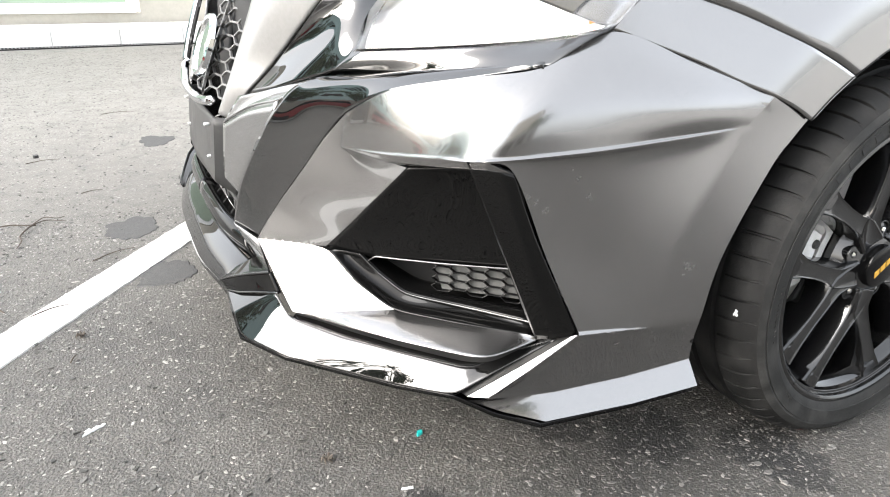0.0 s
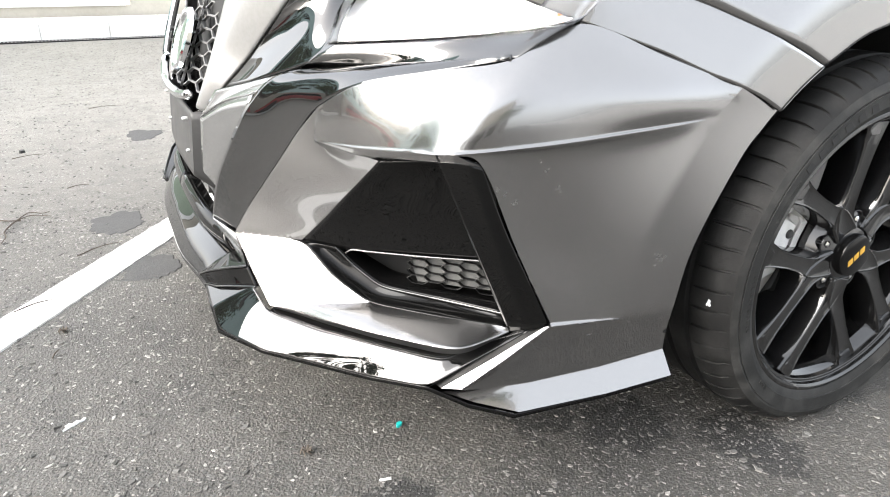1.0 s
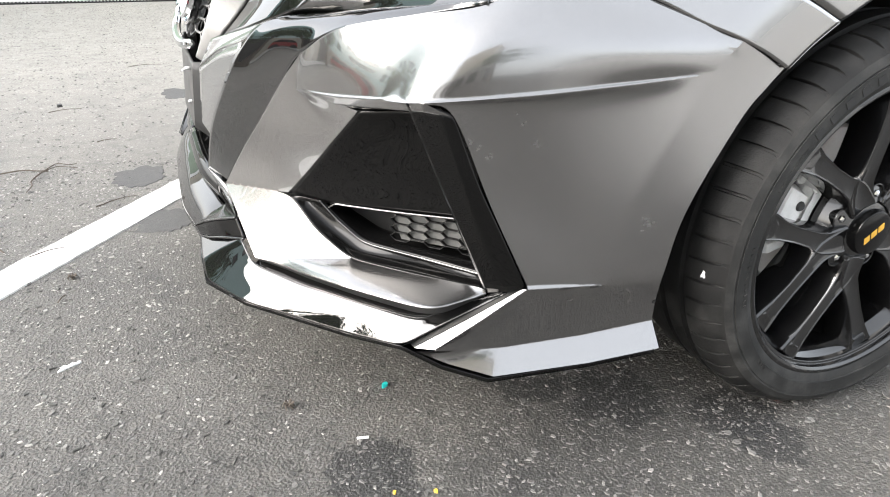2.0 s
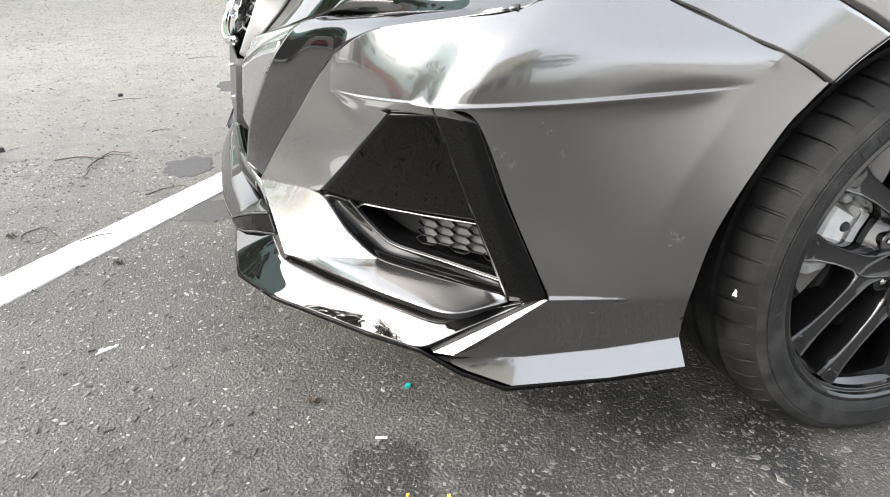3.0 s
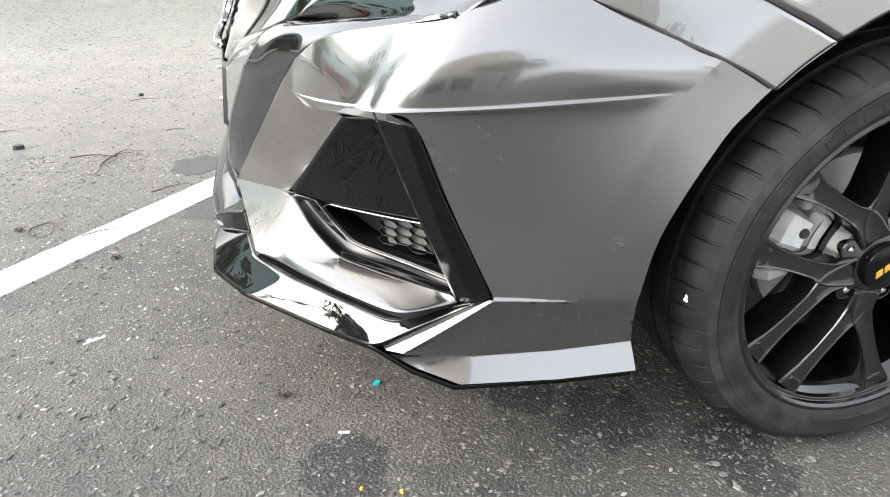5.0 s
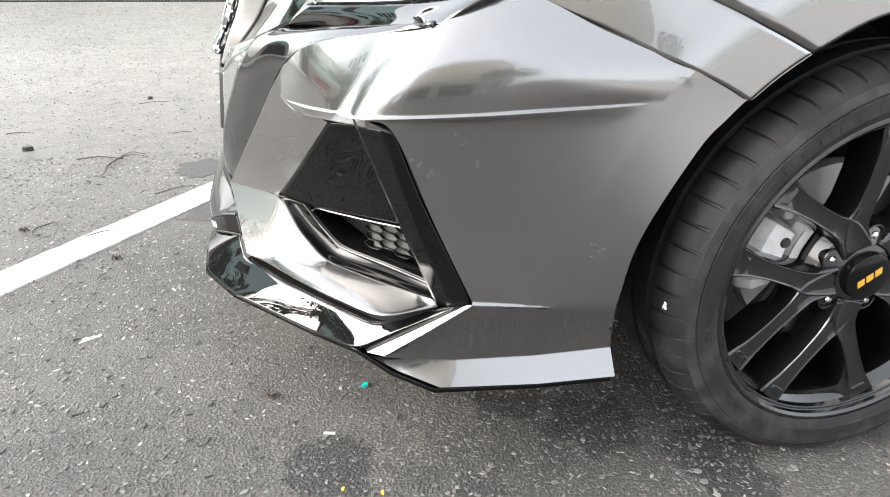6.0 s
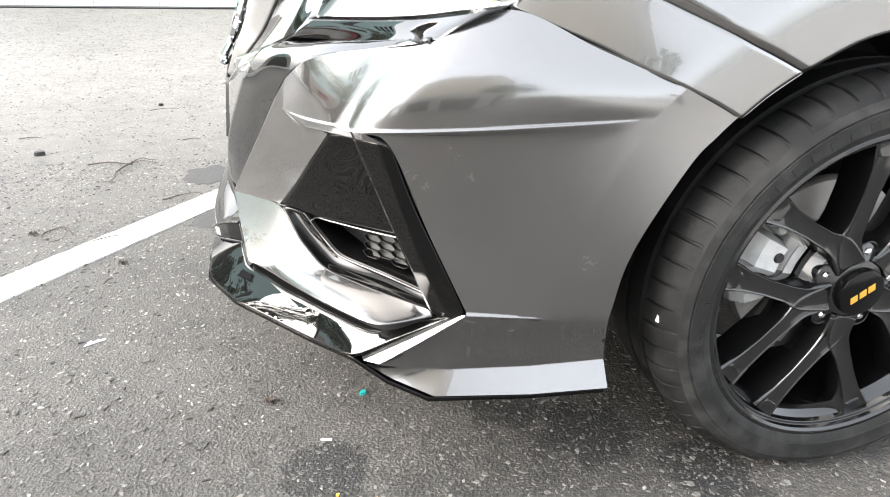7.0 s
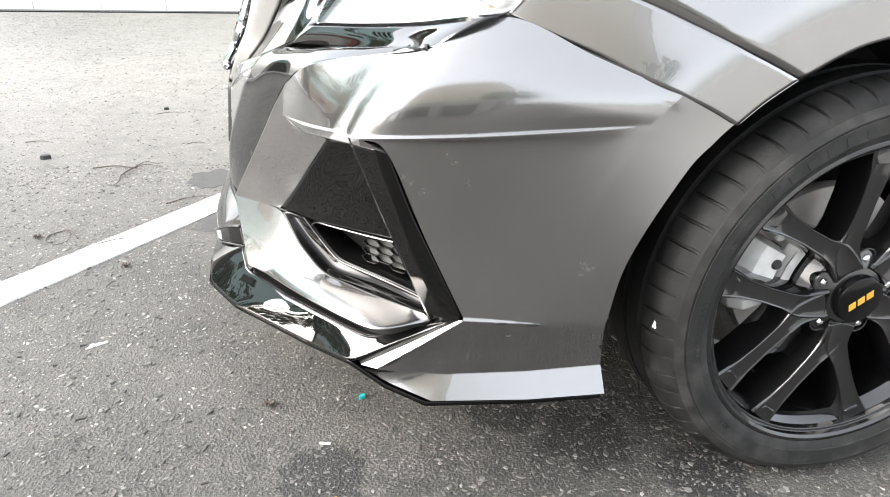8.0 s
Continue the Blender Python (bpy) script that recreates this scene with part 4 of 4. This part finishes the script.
    part("grille_mesh", bm, dusty(material("grey_grille_plastic", (0.09, 0.09, 0.09), 0.4), (0.09, 0.09, 0.09), 0.35, 0.5), grille, "grey honeycomb grille")
    bm = bmesh.new()
    turned(bm, [(0.0, 0.0), (0.050, -0.002), (0.053, -0.006), (0.058, -0.008), (0.063, -0.005), (0.066, 0.003), (0.0, 0.005)], 64)
    e = part("emblem", bm, CHROME, grille, "round chrome emblem")
    e.matrix_local = Matrix.Translation((-0.915, MID, 0.590)) @ pose(0, 0, 0, 0, 0, -87) @ pose(0, 0, 0, -20, 0, 0)
    # bonnet
    bm = bmesh.new()
    skin(bm, [[(-0.80, 0.46, 0.79), (-0.60, 0.30, 0.76), (-0.40, 0.10, 0.80), (0.0, 0.10, 0.90), (0.45, 0.12, 0.95)],
              [(-0.84, 0.70, 0.80), (-0.62, 0.60, 0.86), (-0.40, 0.50, 0.905), (0.0, 0.45, 0.97), (0.45, 0.42, 1.0)],
              [(-0.86, 0.90, 0.80), (-0.63, 0.90, 0.87), (-0.40, 0.90, 0.92), (0.0, 0.90, 0.985), (0.45, 0.90, 1.02)]], mirror=True)
    part("bonnet", weld(bm), PAINT, car, "grey metallic bonnet", thick=0.003)


def cabin(car):
    """The body behind the front wheels, plain."""
    xs = (0.40, 0.9, 1.5, 2.0, 2.30)
    bm = bmesh.new()
    skin(bm, [[(x, 0.02, 0.20) for x in xs], [(x, 0.0, 0.32) for x in xs], [(x, 0.012, 0.50) for x in xs], [(x, -0.01, 0.70) for x in xs], [(x, 0.03, 0.86) for x in xs], [(x, 0.10, 0.96) for x in xs]])
    twin(part("body_side", bm, PAINT, car, "grey metallic doors", thick=0.003))
    bm = bmesh.new()
    rad, ys = (0.405, 0.45, 0.50, 0.58, 0.66), (-0.012, -0.012, -0.008, 0.03, 0.09)
    skin(bm, [[(2.68 - r * math.cos(radians(d)), y, 0.28 + r * math.sin(radians(d))) for r, y in zip(rad, ys)] for d in range(0, 181, 15)], mirror=True)
    xs = (3.08, 3.30, 3.50, 3.58)
    skin(bm, [[(x, 0.02 + 0.25 * max(0, x - 3.2), z) for x in xs] for z in (0.22, 0.45, 0.70, 0.95)], mirror=True)
    skin(bm, [[(3.58, 0.11, z), (3.66, 0.5, z), (3.68, 0.90, z)] for z in (0.22, 0.45, 0.70, 0.95)], mirror=True)
    skin(bm, [[(3.58, 0.11, 0.95), (3.66, 0.5, 0.95), (3.68, 0.90, 0.95)], [(3.1, 0.12, 1.02), (3.1, 0.5, 1.05), (3.1, 0.90, 1.06)]], mirror=True)
    part("rear_quarter", bm, PAINT, car, thick=0.003)
    bm = bmesh.new()
    low = [(0.45, 0.12, 0.96), (1.1, 0.10, 0.96), (1.8, 0.10, 0.97), (2.5, 0.11, 0.99), (3.1, 0.13, 1.02)]
    top = [(0.98, 0.27, 1.36), (1.2, 0.25, 1.43), (1.7, 0.24, 1.46), (2.2, 0.25, 1.43), (2.7, 0.28, 1.32)]
    skin(bm, [low, top], mirror=True)
    skin(bm, [[(0.45, 0.12, 0.96), (0.36, 0.45, 1.0), (0.33, 0.90, 1.02)], [(0.98, 0.27, 1.36), (0.94, 0.5, 1.39), (0.93, 0.90, 1.40)]], mirror=True)
    skin(bm, [[(3.1, 0.13, 1.02), (3.12, 0.5, 1.05), (3.12, 0.90, 1.06)], [(2.7, 0.28, 1.32), (2.74, 0.5, 1.36), (2.75, 0.90, 1.37)]], mirror=True)
    part("windows", bm, GLOSS, car, "dark tinted windows", thick=0.004)
    bm = bmesh.new()
    skin(bm, [top, [(x, 0.5, z + 0.03) for x, y, z in top], [(x, 0.90, z + 0.04) for x, y, z in top]], mirror=True)
    part("roof", weld(bm), PAINT, car, thick=0.004)
    bm = bmesh.new()
    box(bm, (-0.62, 0.40, 0.17), (3.5, 1.40, 0.21))
    part("underbody", bm, DARK, car)


car = thing("parked_car", "dark grey metallic saloon car with a sharp-edged body kit", "car")
bumper(car)
splitter(car)
fender(car)
headlamp(car)
nose(car)
cabin(car)
twin(wheel(car, HUB, "front_wheel"))
twin(wheel(car, HUB + Vector((2.70, 0, 0)), "rear_wheel"))
brakes(car)
# solid black core added inside the shell to keep gaps dark
bm = bmesh.new()
box(bm, (-0.80, 0.42, 0.20), (-0.30, 1.38, 0.60))
part("engine_bay", bm, DARK, car)


# ---- marks and litter on the ground ----
def road_line():
    a, b = Vector((-3.235, -1.559, 0)), Vector((-0.084, 2.578, 0))
    d = (b - a).normalized()
    s = Vector((-d.y, d.x, 0))
    bm = bmesh.new()
    rows = []
    n = 350
    for i in range(n + 1):
        p = a + (b - a) * i / n
        l = 0.049 + 0.004 * noise.noise((i * 0.35, 1, 0)) + 0.002 * random.random()
        r = 0.049 + 0.004 * noise.noise((i * 0.35, 9, 0)) + 0.002 * random.random()
        rows.append([bm.verts.new(p + s * w + Vector((0, 0, z))) for w, z in ((l + 0.002, -0.001), (l, 0.004), (-r, 0.004), (-r - 0.002, -0.001))])
    for p, q in zip(rows, rows[1:]):
        for k in range(3):
            bm.faces.new((p[k], q[k], q[k + 1], p[k + 1]))
    bmesh.ops.recalc_face_normals(bm, faces=bm.faces)
    ob = new("parking_line", mesh_of("parking_line", bm, ROADPAINT, smooth=False))
    tagged(ob, "worn white painted parking line on asphalt", "road marking", kind="structure")


road_line()
PATCHES = ((-1.105, 1.53, 0.085, 0.105), (-1.045, 1.14, 0.085, 0.085), (-0.965, 2.68, 0.075, 0.11))  # bitumen on the asphalt: place, half sizes
for x, y, rx, ry in PATCHES:
    bm = bmesh.new()
    blob(bm, x, y, rx, ry, 0.0, 0.0018, 40, 0.4)
    tagged(new("bitumen_patch", mesh_of("bitumen_patch", bm, TAR, smooth=False)), "dark flat bitumen patch on grey asphalt", "patch", group="bitumen patches")
bm, clean = bmesh.new(), bmesh.new()
for i in range(72000):
    if i < 42000:
        x, y = random.uniform(-2.0, 0.1), random.uniform(-0.35, 1.7)
        r = 0.0013 + 0.0034 * random.random() ** 2.2
    elif i < 66000:
        x, y = random.uniform(-3.6, 0.2), random.uniform(1.4, 6.6)
        r = 0.0026 + 0.0034 * random.random() ** 2
    else:
        x, y = random.uniform(-1.5, 0.05), random.uniform(-0.25, 0.7)
        r = 0.0011 + 0.0022 * random.random() ** 2
    if i % 40 == 0 and i < 42000:  # larger broken stones
        r = random.uniform(0.004, 0.0075)
    if any(((x - px) / rx) ** 2 + ((y - py) / ry) ** 2 < 1.1 for px, py, rx, ry in PATCHES):
        continue
    a = random.random() * 6.28
    c, s = math.cos(a), math.sin(a)
    wide = random.uniform(0.35, 0.9)
    base = [(r * random.uniform(0.8, 1.4) * math.cos(q), r * wide * random.uniform(0.7, 1.2) * math.sin(q)) for q in (0.2, 1.4, 2.5, 3.7, 5.1)]
    tilt, rise = random.uniform(-0.25, 0.25), r * random.uniform(0.2, 0.45)
    heap = clean if y + 0.9 * random.random() > 0.95 + 0.5 * (x + 1.0) else bm
    v = [heap.verts.new((x + u * c - w * s, y + u * s + w * c, -0.0005)) for u, w in base]
    t = [heap.verts.new((x + 0.85 * (u * c - w * s), y + 0.85 * (u * s + w * c), max(0.0003, rise + u * tilt))) for u, w in base]
    heap.faces.new(t)
    for k in range(5):
        heap.faces.new((v[k], v[(k + 1) % 5], t[(k + 1) % 5], t[k]))
tagged(new("stone_chips", mesh_of("stone_chips", bm, STONE, smooth=False)), "loose dull stone chips scattered on asphalt", "gravel", kind="stuff")
tagged(new("pale_stone_chips", mesh_of("pale_stone_chips", clean, CLEAN, smooth=False)), "pale stone chips on the swept part of the asphalt", "gravel", kind="stuff")


DIRT = dusty(material("dark_dirt_crumbs", (0.03, 0.028, 0.026), 0.9), (0.025, 0.024, 0.022), 0.8, 0.95, amount=0.3, scale=80)
bm = bmesh.new()
for i in range(420):
    x, y = random.gauss(-0.72, 0.28), random.gauss(0.22, 0.12)
    if i % 2 == 0:
        x, y = random.uniform(-1.7, 0.0), random.uniform(-0.3, 1.8)
    a, r = random.random() * 6.28, random.uniform(0.0008, 0.003)
    ln = r * random.uniform(0.8, 2.6)
    box(bm, (-ln, -r * 0.5, -0.0005), (ln, r * 0.5, r * 0.7), Matrix.Translation((x, y, 0)) @ pose(0, 0, 0, random.uniform(-20, 20), random.uniform(-9, 9), math.degrees(a)))
tagged(new("dirt_crumbs", mesh_of("dirt_crumbs", bm, DIRT, smooth=False)), "dark dirt crumbs and plant litter on asphalt", "debris", kind="stuff")


def twig(pts, r, label):
    bm = bmesh.new()
    c = curve(pts, 6)
    tube(bm, c, [r * (1 - 0.6 * i / len(c)) for i in range(len(c))], 6)
    return tagged(new("twig", mesh_of("twig", bm, TWIG)), label, "twig", group="dry twigs")


T = Vector((-1.385, 1.63, 0.006))
for pts, r in (([(0.02, 0.02, 0), (0.0, 0, 0.004), (-0.03, -0.10, 0), (-0.02, -0.17, 0), (-0.03, -0.25, 0)], 0.004),
               ([(-0.19, 0.03, 0), (-0.08, 0.03, 0.01), (0.0, 0.01, 0.006), (0.06, 0.05, 0.008), (0.14, 0.03, 0)], 0.0035),
               ([(0.0, 0.0, 0.004), (0.05, 0.08, 0.012), (0.10, 0.07, 0.006), (0.13, 0.10, 0)], 0.0025)):
    twig([tuple(Vector(p) * 0.68 + T) for p in pts], r * 0.75, "dry forked brown twig lying on asphalt")
for x, y, a, ln in ((-1.16, 1.32, 0.5, 0.13), (-1.30, 1.02, 0.4, 0.09), (-1.42, 1.08, 2.2, 0.08), (-1.40, 2.45, 0.3, 0.12), (-1.1, 3.4, 0.2, 0.16), (-1.8, 2.0, 0.1, 0.08), (-1.22, 1.95, 0.3, 0.07), (-1.25, 0.77, 1.2, 0.03)):
    d = Vector((math.cos(a), math.sin(a), 0)) * ln / 2
    p = Vector((x, y, 0.004))
    twig([tuple(p - d), tuple(p + Vector((0, ln * 0.08, 0.002))), tuple(p + d)], 0.0018, "thin dry stick lying on asphalt")


twig([(-1.445 + 0.034 * math.cos(a) * (1 - a * 0.03), 1.062 + 0.045 * math.sin(a), 0.004 + 0.003 * math.sin(2 * a)) for a in (0.3, 1.2, 2.1, 3.0, 3.9, 4.8, 5.7, 6.6)], 0.0016, "curled dry stem lying on asphalt")
for x, y in ((-0.873, 0.271), (-1.238, 0.867), (-1.50, 1.07)):
    bm = bmesh.new()
    for k in range(7):
        a = k * 0.95 + x
        tube(bm, [(x, y, 0.003), (x + 0.008 * math.cos(a), y + 0.008 * math.sin(a), 0.008), (x + 0.012 * math.cos(a + 0.4), y + 0.010 * math.sin(a + 0.4), 0.001)], (0.002, 0.0022, 0.0008), 5)
    tagged(new("seed_husk", mesh_of("seed_husk", bm, TWIG)), "dark dry seed husk lying on asphalt", "plant litter", group="seed husks")


def flake(name, x, y, r, mat, label, cat, h=0.004):
    bm = bmesh.new()
    blob(bm, x, y, r, r * 0.7, 0.0, h, 9, 0.6, random.random() * 3)
    tagged(new(name, mesh_of(name, bm, mat, smooth=False)), label, cat)


TEAL = material("teal_plastic", (0.01, 0.35, 0.33), 0.4)
RED = material("red_plastic", (0.5, 0.03, 0.02), 0.4)
YELLOW = material("yellow_leaf", (0.6, 0.36, 0.04), 0.6)
flake("plastic_scrap", -0.711, 0.27, 0.0065, TEAL, "small teal plastic scrap on asphalt", "litter", 0.006)
bm = bmesh.new()
for dx, dy, r in ((0, 0, 0.009), (0.011, 0.006, 0.006), (0.020, 0.010, 0.005)):
    blob(bm, -1.22 + dx, 0.507 + dy, r, r * 0.6, 0.0, 0.003, 9, 0.9, 0.5)
tagged(new("paper_scrap", mesh_of("paper_scrap", bm, WHITE, smooth=False)), "torn white paper scrap on asphalt", "litter")
flake("pebble", -1.429, 2.543, 0.016, MATT, "small dark flat stone on asphalt", "stone", 0.010)
flake("pebble", -1.707, 1.792, 0.020, MATT, "dark stone lump on asphalt", "stone", 0.014)
flake("plastic_scrap", -0.087, 0.009, 0.005, RED, "small red plastic scrap by the tyre", "litter")
flake("leaf_scrap", -0.713, 0.017, 0.003, YELLOW, "small yellow leaf scrap on asphalt", "leaf")
flake("leaf_scrap", -0.768, 0.035, 0.0028, YELLOW, "small yellow leaf scrap on asphalt", "leaf")
bm = bmesh.new()
box(bm, (-0.009, -0.0014, 0), (0.009, 0.0014, 0.0025), Matrix.Translation((-0.78, 0.158, 0)) @ pose(0, 0, 0, 0, 0, -12))
tagged(new("paper_stick", mesh_of("paper_stick", bm, WHITE, smooth=False)), "short white paper stick on asphalt", "litter")

# ---- shopfront across the lane ----
K = Vector((-0.373, 7.071, 0))
KD = (Vector((-0.373, 7.071, 0)) - Vector((-2.648, 6.802, 0))).normalized()
KM = Matrix.Translation(K) @ Matrix.Rotation(math.atan2(KD.y, KD.x), 4, "Z")
step = thing("kerb", "white tiled step along a shopfront", "kerb", kind="structure")
step.matrix_basis = KM
for i in range(-20, 14):
    bm = bmesh.new()
    box(bm, (i * 0.6 + 0.002, 0.02, -0.05), (i * 0.6 + 0.598, 0.75, 0.16))
    part("tile", bm, TILE, step, bevel=0.006)
grate = thing("drain_grate", "long steel drain grate set along the kerb", "drain")
grate.matrix_basis = KM
bm = bmesh.new()
for lo, hi in ((-0.13, -0.115), (-0.02, -0.005)):
    box(bm, (-12, lo, 0.0), (8, hi, 0.012))
box(bm, (-12, -0.115, 0.002), (8, -0.02, 0.004))
part("channel", bm, DARK, grate)
bm = bmesh.new()
for i in range(560):
    x = -10 + i * 0.03
    box(bm, (x, -0.115, 0.003), (x + 0.012, -0.02, 0.011))
part("slats", bm, CONCRETE, grate)["kind"] = "stuff"
front = thing("wall_shopfront", "white framed shopfront wall of a low building", "wall", kind="structure")
front.matrix_basis = KM
bm = bmesh.new()
box(bm, (-3.4, 0.80, 0), (8, 1.0, 0.26))
box(bm, (-3.4, 0.80, 2.5), (8, 1.0, 2.9))
box(bm, (-3.4, 0.80, 0.26), (-3.1, 1.0, 2.5))
box(bm, (-0.25, 0.80, 0.26), (8, 1.0, 2.5))
part("masonry", bm, WALL, front)
for x0, x1 in ((-1.65, -0.30), (-3.05, -1.72)):
    w = new("window_frame")
    w.parent = front
    for lo, hi in (((x0, 0.76, 0.26), (x1, 0.84, 0.36)), ((x0, 0.76, 2.4), (x1, 0.84, 2.5)), ((x0, 0.76, 0.36), (x0 + 0.09, 0.84, 2.4)), ((x1 - 0.09, 0.76, 0.36), (x1, 0.84, 2.4))):
        bm = bmesh.new()
        box(bm, lo, hi)
        part("bar", bm, WHITE, w, bevel=0.004)
    bm = bmesh.new()
    box(bm, (x0 + 0.09, 0.795, 0.36), (x1 - 0.09, 0.805, 2.4))
    part("pane", bm, FROST, w, "window pane with green film")

# ---- across the yard, out of view, added for reflections: garage front, trees, a parked car ----
# unseen; its dark bays are added for the dark band mirrored over the strake
garage = thing("wall_garage", "grey concrete garage front with dark open bays", "wall", kind="structure")
bm = bmesh.new()
Y0 = -13.0
for x0, x1 in ((-16, -13.5), (-10.2, -9.6), (-6.2, -5.6), (-4.2, -3.4)):
    box(bm, (x0, Y0 - 0.3, 0), (x1, Y0, 2.4))
box(bm, (-16, Y0 - 0.3, 2.4), (-3.4, Y0, 3.3))
box(bm, (-16, Y0 - 6, 3.1), (-3.4, Y0 - 0.3, 3.3))
part("masonry", bm, CONCRETE, garage)
bm = bmesh.new()
box(bm, (-16, Y0 - 6.2, 0), (-3.4, Y0 - 6, 3.1))
part("back_wall", bm, MATT, garage)
# taller unseen block with a blank rendered wall over some of the bays, added for reflections
bm = bmesh.new()
box(bm, (-10.4, Y0 - 5, 3.3), (-3.5, Y0, 11.6))
box(bm, (-10.5, Y0 - 5.1, 11.6), (-3.4, Y0 + 0.12, 11.9))
part("upper_wall", bm, WALL, garage, "beige rendered upper storeys")

# unseen next shop in the row, added for the teal seen in the splitter's gloss
TEALWALL = dusty(material("teal_painted_wall", (0.52, 0.74, 0.72), 0.7), (0.52, 0.74, 0.72), 0.6, 0.8, (0.45, 0.5, 0.48), 0.4, 2)
shop = thing("wall_teal", "teal painted shop building with a dark shutter", "wall", kind="structure")
shop.matrix_basis = KM
bm = bmesh.new()
for z0, z1 in ((1.9, 3.0), (4.1, 5.0), (6.1, 8.2)):
    box(bm, (-25.0, 0.8, z0), (-6.8, 1.1, z1))
for z0 in (3.0, 5.0):
    for x0, x1 in ((-25.0, -17.0), (-15.6, -14.2), (-12.6, -10.2)):
        box(bm, (x0, 0.8, z0), (x1, 1.1, z0 + 1.1))
    for k in range(5):
        x0 = -10.2 + 0.8 * k
        box(bm, (x0, 0.8, z0), (x0 + 0.2, 1.1, z0 + 1.1))
part("upper_wall", bm, TEALWALL, shop, "pale teal upper wall")
for z0 in (3.0, 5.0):
    for k in range(4):
        x0 = -10.0 + 0.8 * k
        bm = bmesh.new()
        box(bm, (x0, 0.93, z0), (x0 + 0.6, 0.97, z0 + 1.1))
        part("window_pane", bm, GLOSS, shop, "dark window pane")
    for x0, x1 in ((-17.0, -15.6), (-14.2, -12.6)):
        bm = bmesh.new()
        box(bm, (x0, 0.93, z0), (x1, 0.97, z0 + 1.1))
        part("window_pane", bm, GLOSS, shop, "dark window pane")
bm = bmesh.new()
for x0, x1 in ((-25.0, -9.6), (-7.4, -6.8)):
    box(bm, (x0, 0.8, 0), (x1, 1.1, 1.9))
part("lower_wall", bm, WALL, shop, "beige lower wall")
bm = bmesh.new()
box(bm, (-9.6, 0.95, 0), (-7.4, 1.0, 1.9))
part("shutter", bm, MATT, shop, "dark roller shutter")


def parked_hatchback(x, y, turn):
    """A far car, seen only in reflections: body, glass house, wheels."""
    h = thing("parked_hatchback", "red hatchback parked across the lane", "car")
    h.matrix_basis = pose(x, y, 0, 0, 0, turn)
    paint = material("red_car_paint", (0.42, 0.015, 0.02), 0.3, 0.0, 1.0, 0.03)
    for name, side, wide, mat in (
            ("body", [(-1.9, 0.3), (-1.95, 0.62), (-1.8, 0.8), (-0.9, 0.92), (1.8, 0.96), (1.95, 0.7), (1.9, 0.3)], 0.85, paint),
            ("glass_house", [(-0.95, 0.92), (-0.3, 1.38), (1.2, 1.42), (1.75, 0.95)], 0.72, GLOSS),
            ("roof", [(-0.35, 1.38), (-0.1, 1.45), (1.0, 1.48), (1.25, 1.42)], 0.70, paint)):
        bm = bmesh.new()
        slab(bm, [(a, -wide, b) for a, b in side], (0, 2 * wide, 0))
        part(name, bm, mat, h, bevel=0.05)
    for a in (-1.2, 1.25):
        for b in (-0.86, 0.66):
            bm = bmesh.new()
            turned(bm, [(0.0, 0.0), (0.2, 0.0), (0.29, 0.01), (0.31, 0.04), (0.31, 0.17), (0.28, 0.2), (0.0, 0.2)], 32)
            part("wheel", bm, RUBBER, h).location = (a, b, 0.31)


parked_hatchback(-12.4, 5.5, 65)


def leaf_material(name, a, b):
    m = material(name, a, 0.55)
    n, l, bs = tree(m)
    geo = n.new("ShaderNodeNewGeometry")
    l.new(ramp(m, geo.outputs["Random Per Island"], (0.0, a), (1.0, b)), bs.inputs["Base Color"])
    return m


LEAF = leaf_material("green_leaves", (0.02, 0.05, 0.012), (0.07, 0.12, 0.03))
BARK = dusty(material("grey_bark", (0.12, 0.09, 0.07), 0.9), (0.12, 0.095, 0.075), 0.85, 0.95, amount=0.3, scale=8)


def leafy_tree(x, y, h, spread, label, clumps=60):
    t = thing("tree", label, "tree", (x, y, 0), group="trees across the yard")
    bm = bmesh.new()
    tube(bm, [(0, 0, -0.1), (0.06, 0.02, h * 0.2), (0, 0.06, h * 0.45), (0.05, 0, h * 0.75)], (0.17, 0.14, 0.10, 0.04), 10)
    tips = []
    for k in range(9):
        a = k * 2.4
        z = h * (0.3 + 0.05 * k)
        e = Vector((spread * 0.7 * math.cos(a), spread * 0.7 * math.sin(a), z + h * 0.16))
        tube(bm, [(0, 0.04, z), tuple(e * 0.5 + Vector((0, 0, z * 0.48))), tuple(e)], (0.06, 0.04, 0.015), 6)
        tips.append(e)
    part("trunk", bm, BARK, t)
    bm = bmesh.new()
    for k in range(clumps):
        b = random.choice(tips)
        c = b + Vector((random.gauss(0, 0.35), random.gauss(0, 0.35), random.gauss(0.15, 0.35))) * spread * 0.5
        for _ in range(55):
            p = c + Vector((random.gauss(0, 1), random.gauss(0, 1), random.gauss(0, 0.8))) * spread * 0.17
            r = Euler((random.random() * 6, random.random() * 6, random.random() * 6)).to_matrix()
            s = random.uniform(0.06, 0.13)
            bm.faces.new([bm.verts.new(p + r @ Vector(q) * s) for q in ((-0.4, 0, 0), (0, -1, 0.1), (0.4, 0, 0), (0, 1, 0.1))])
    part("crown", bm, LEAF, t, "loose crown of small green leaves", smooth=False)["kind"] = "stuff"


# out of view; placed for dark patches reflected in splitter and paint
leafy_tree(-10.5, -1.3, 3.6, 1.1, "small leafy green tree across the yard")
leafy_tree(-12.6, 2.6, 4.2, 1.4, "leafy green tree beside the lane")
leafy_tree(-2.2, -9.5, 5.4, 1.0, "slim green tree before the garage")
leafy_tree(-7.6, 5.2, 3.9, 1.1, "leafy green tree at the end of the lane")
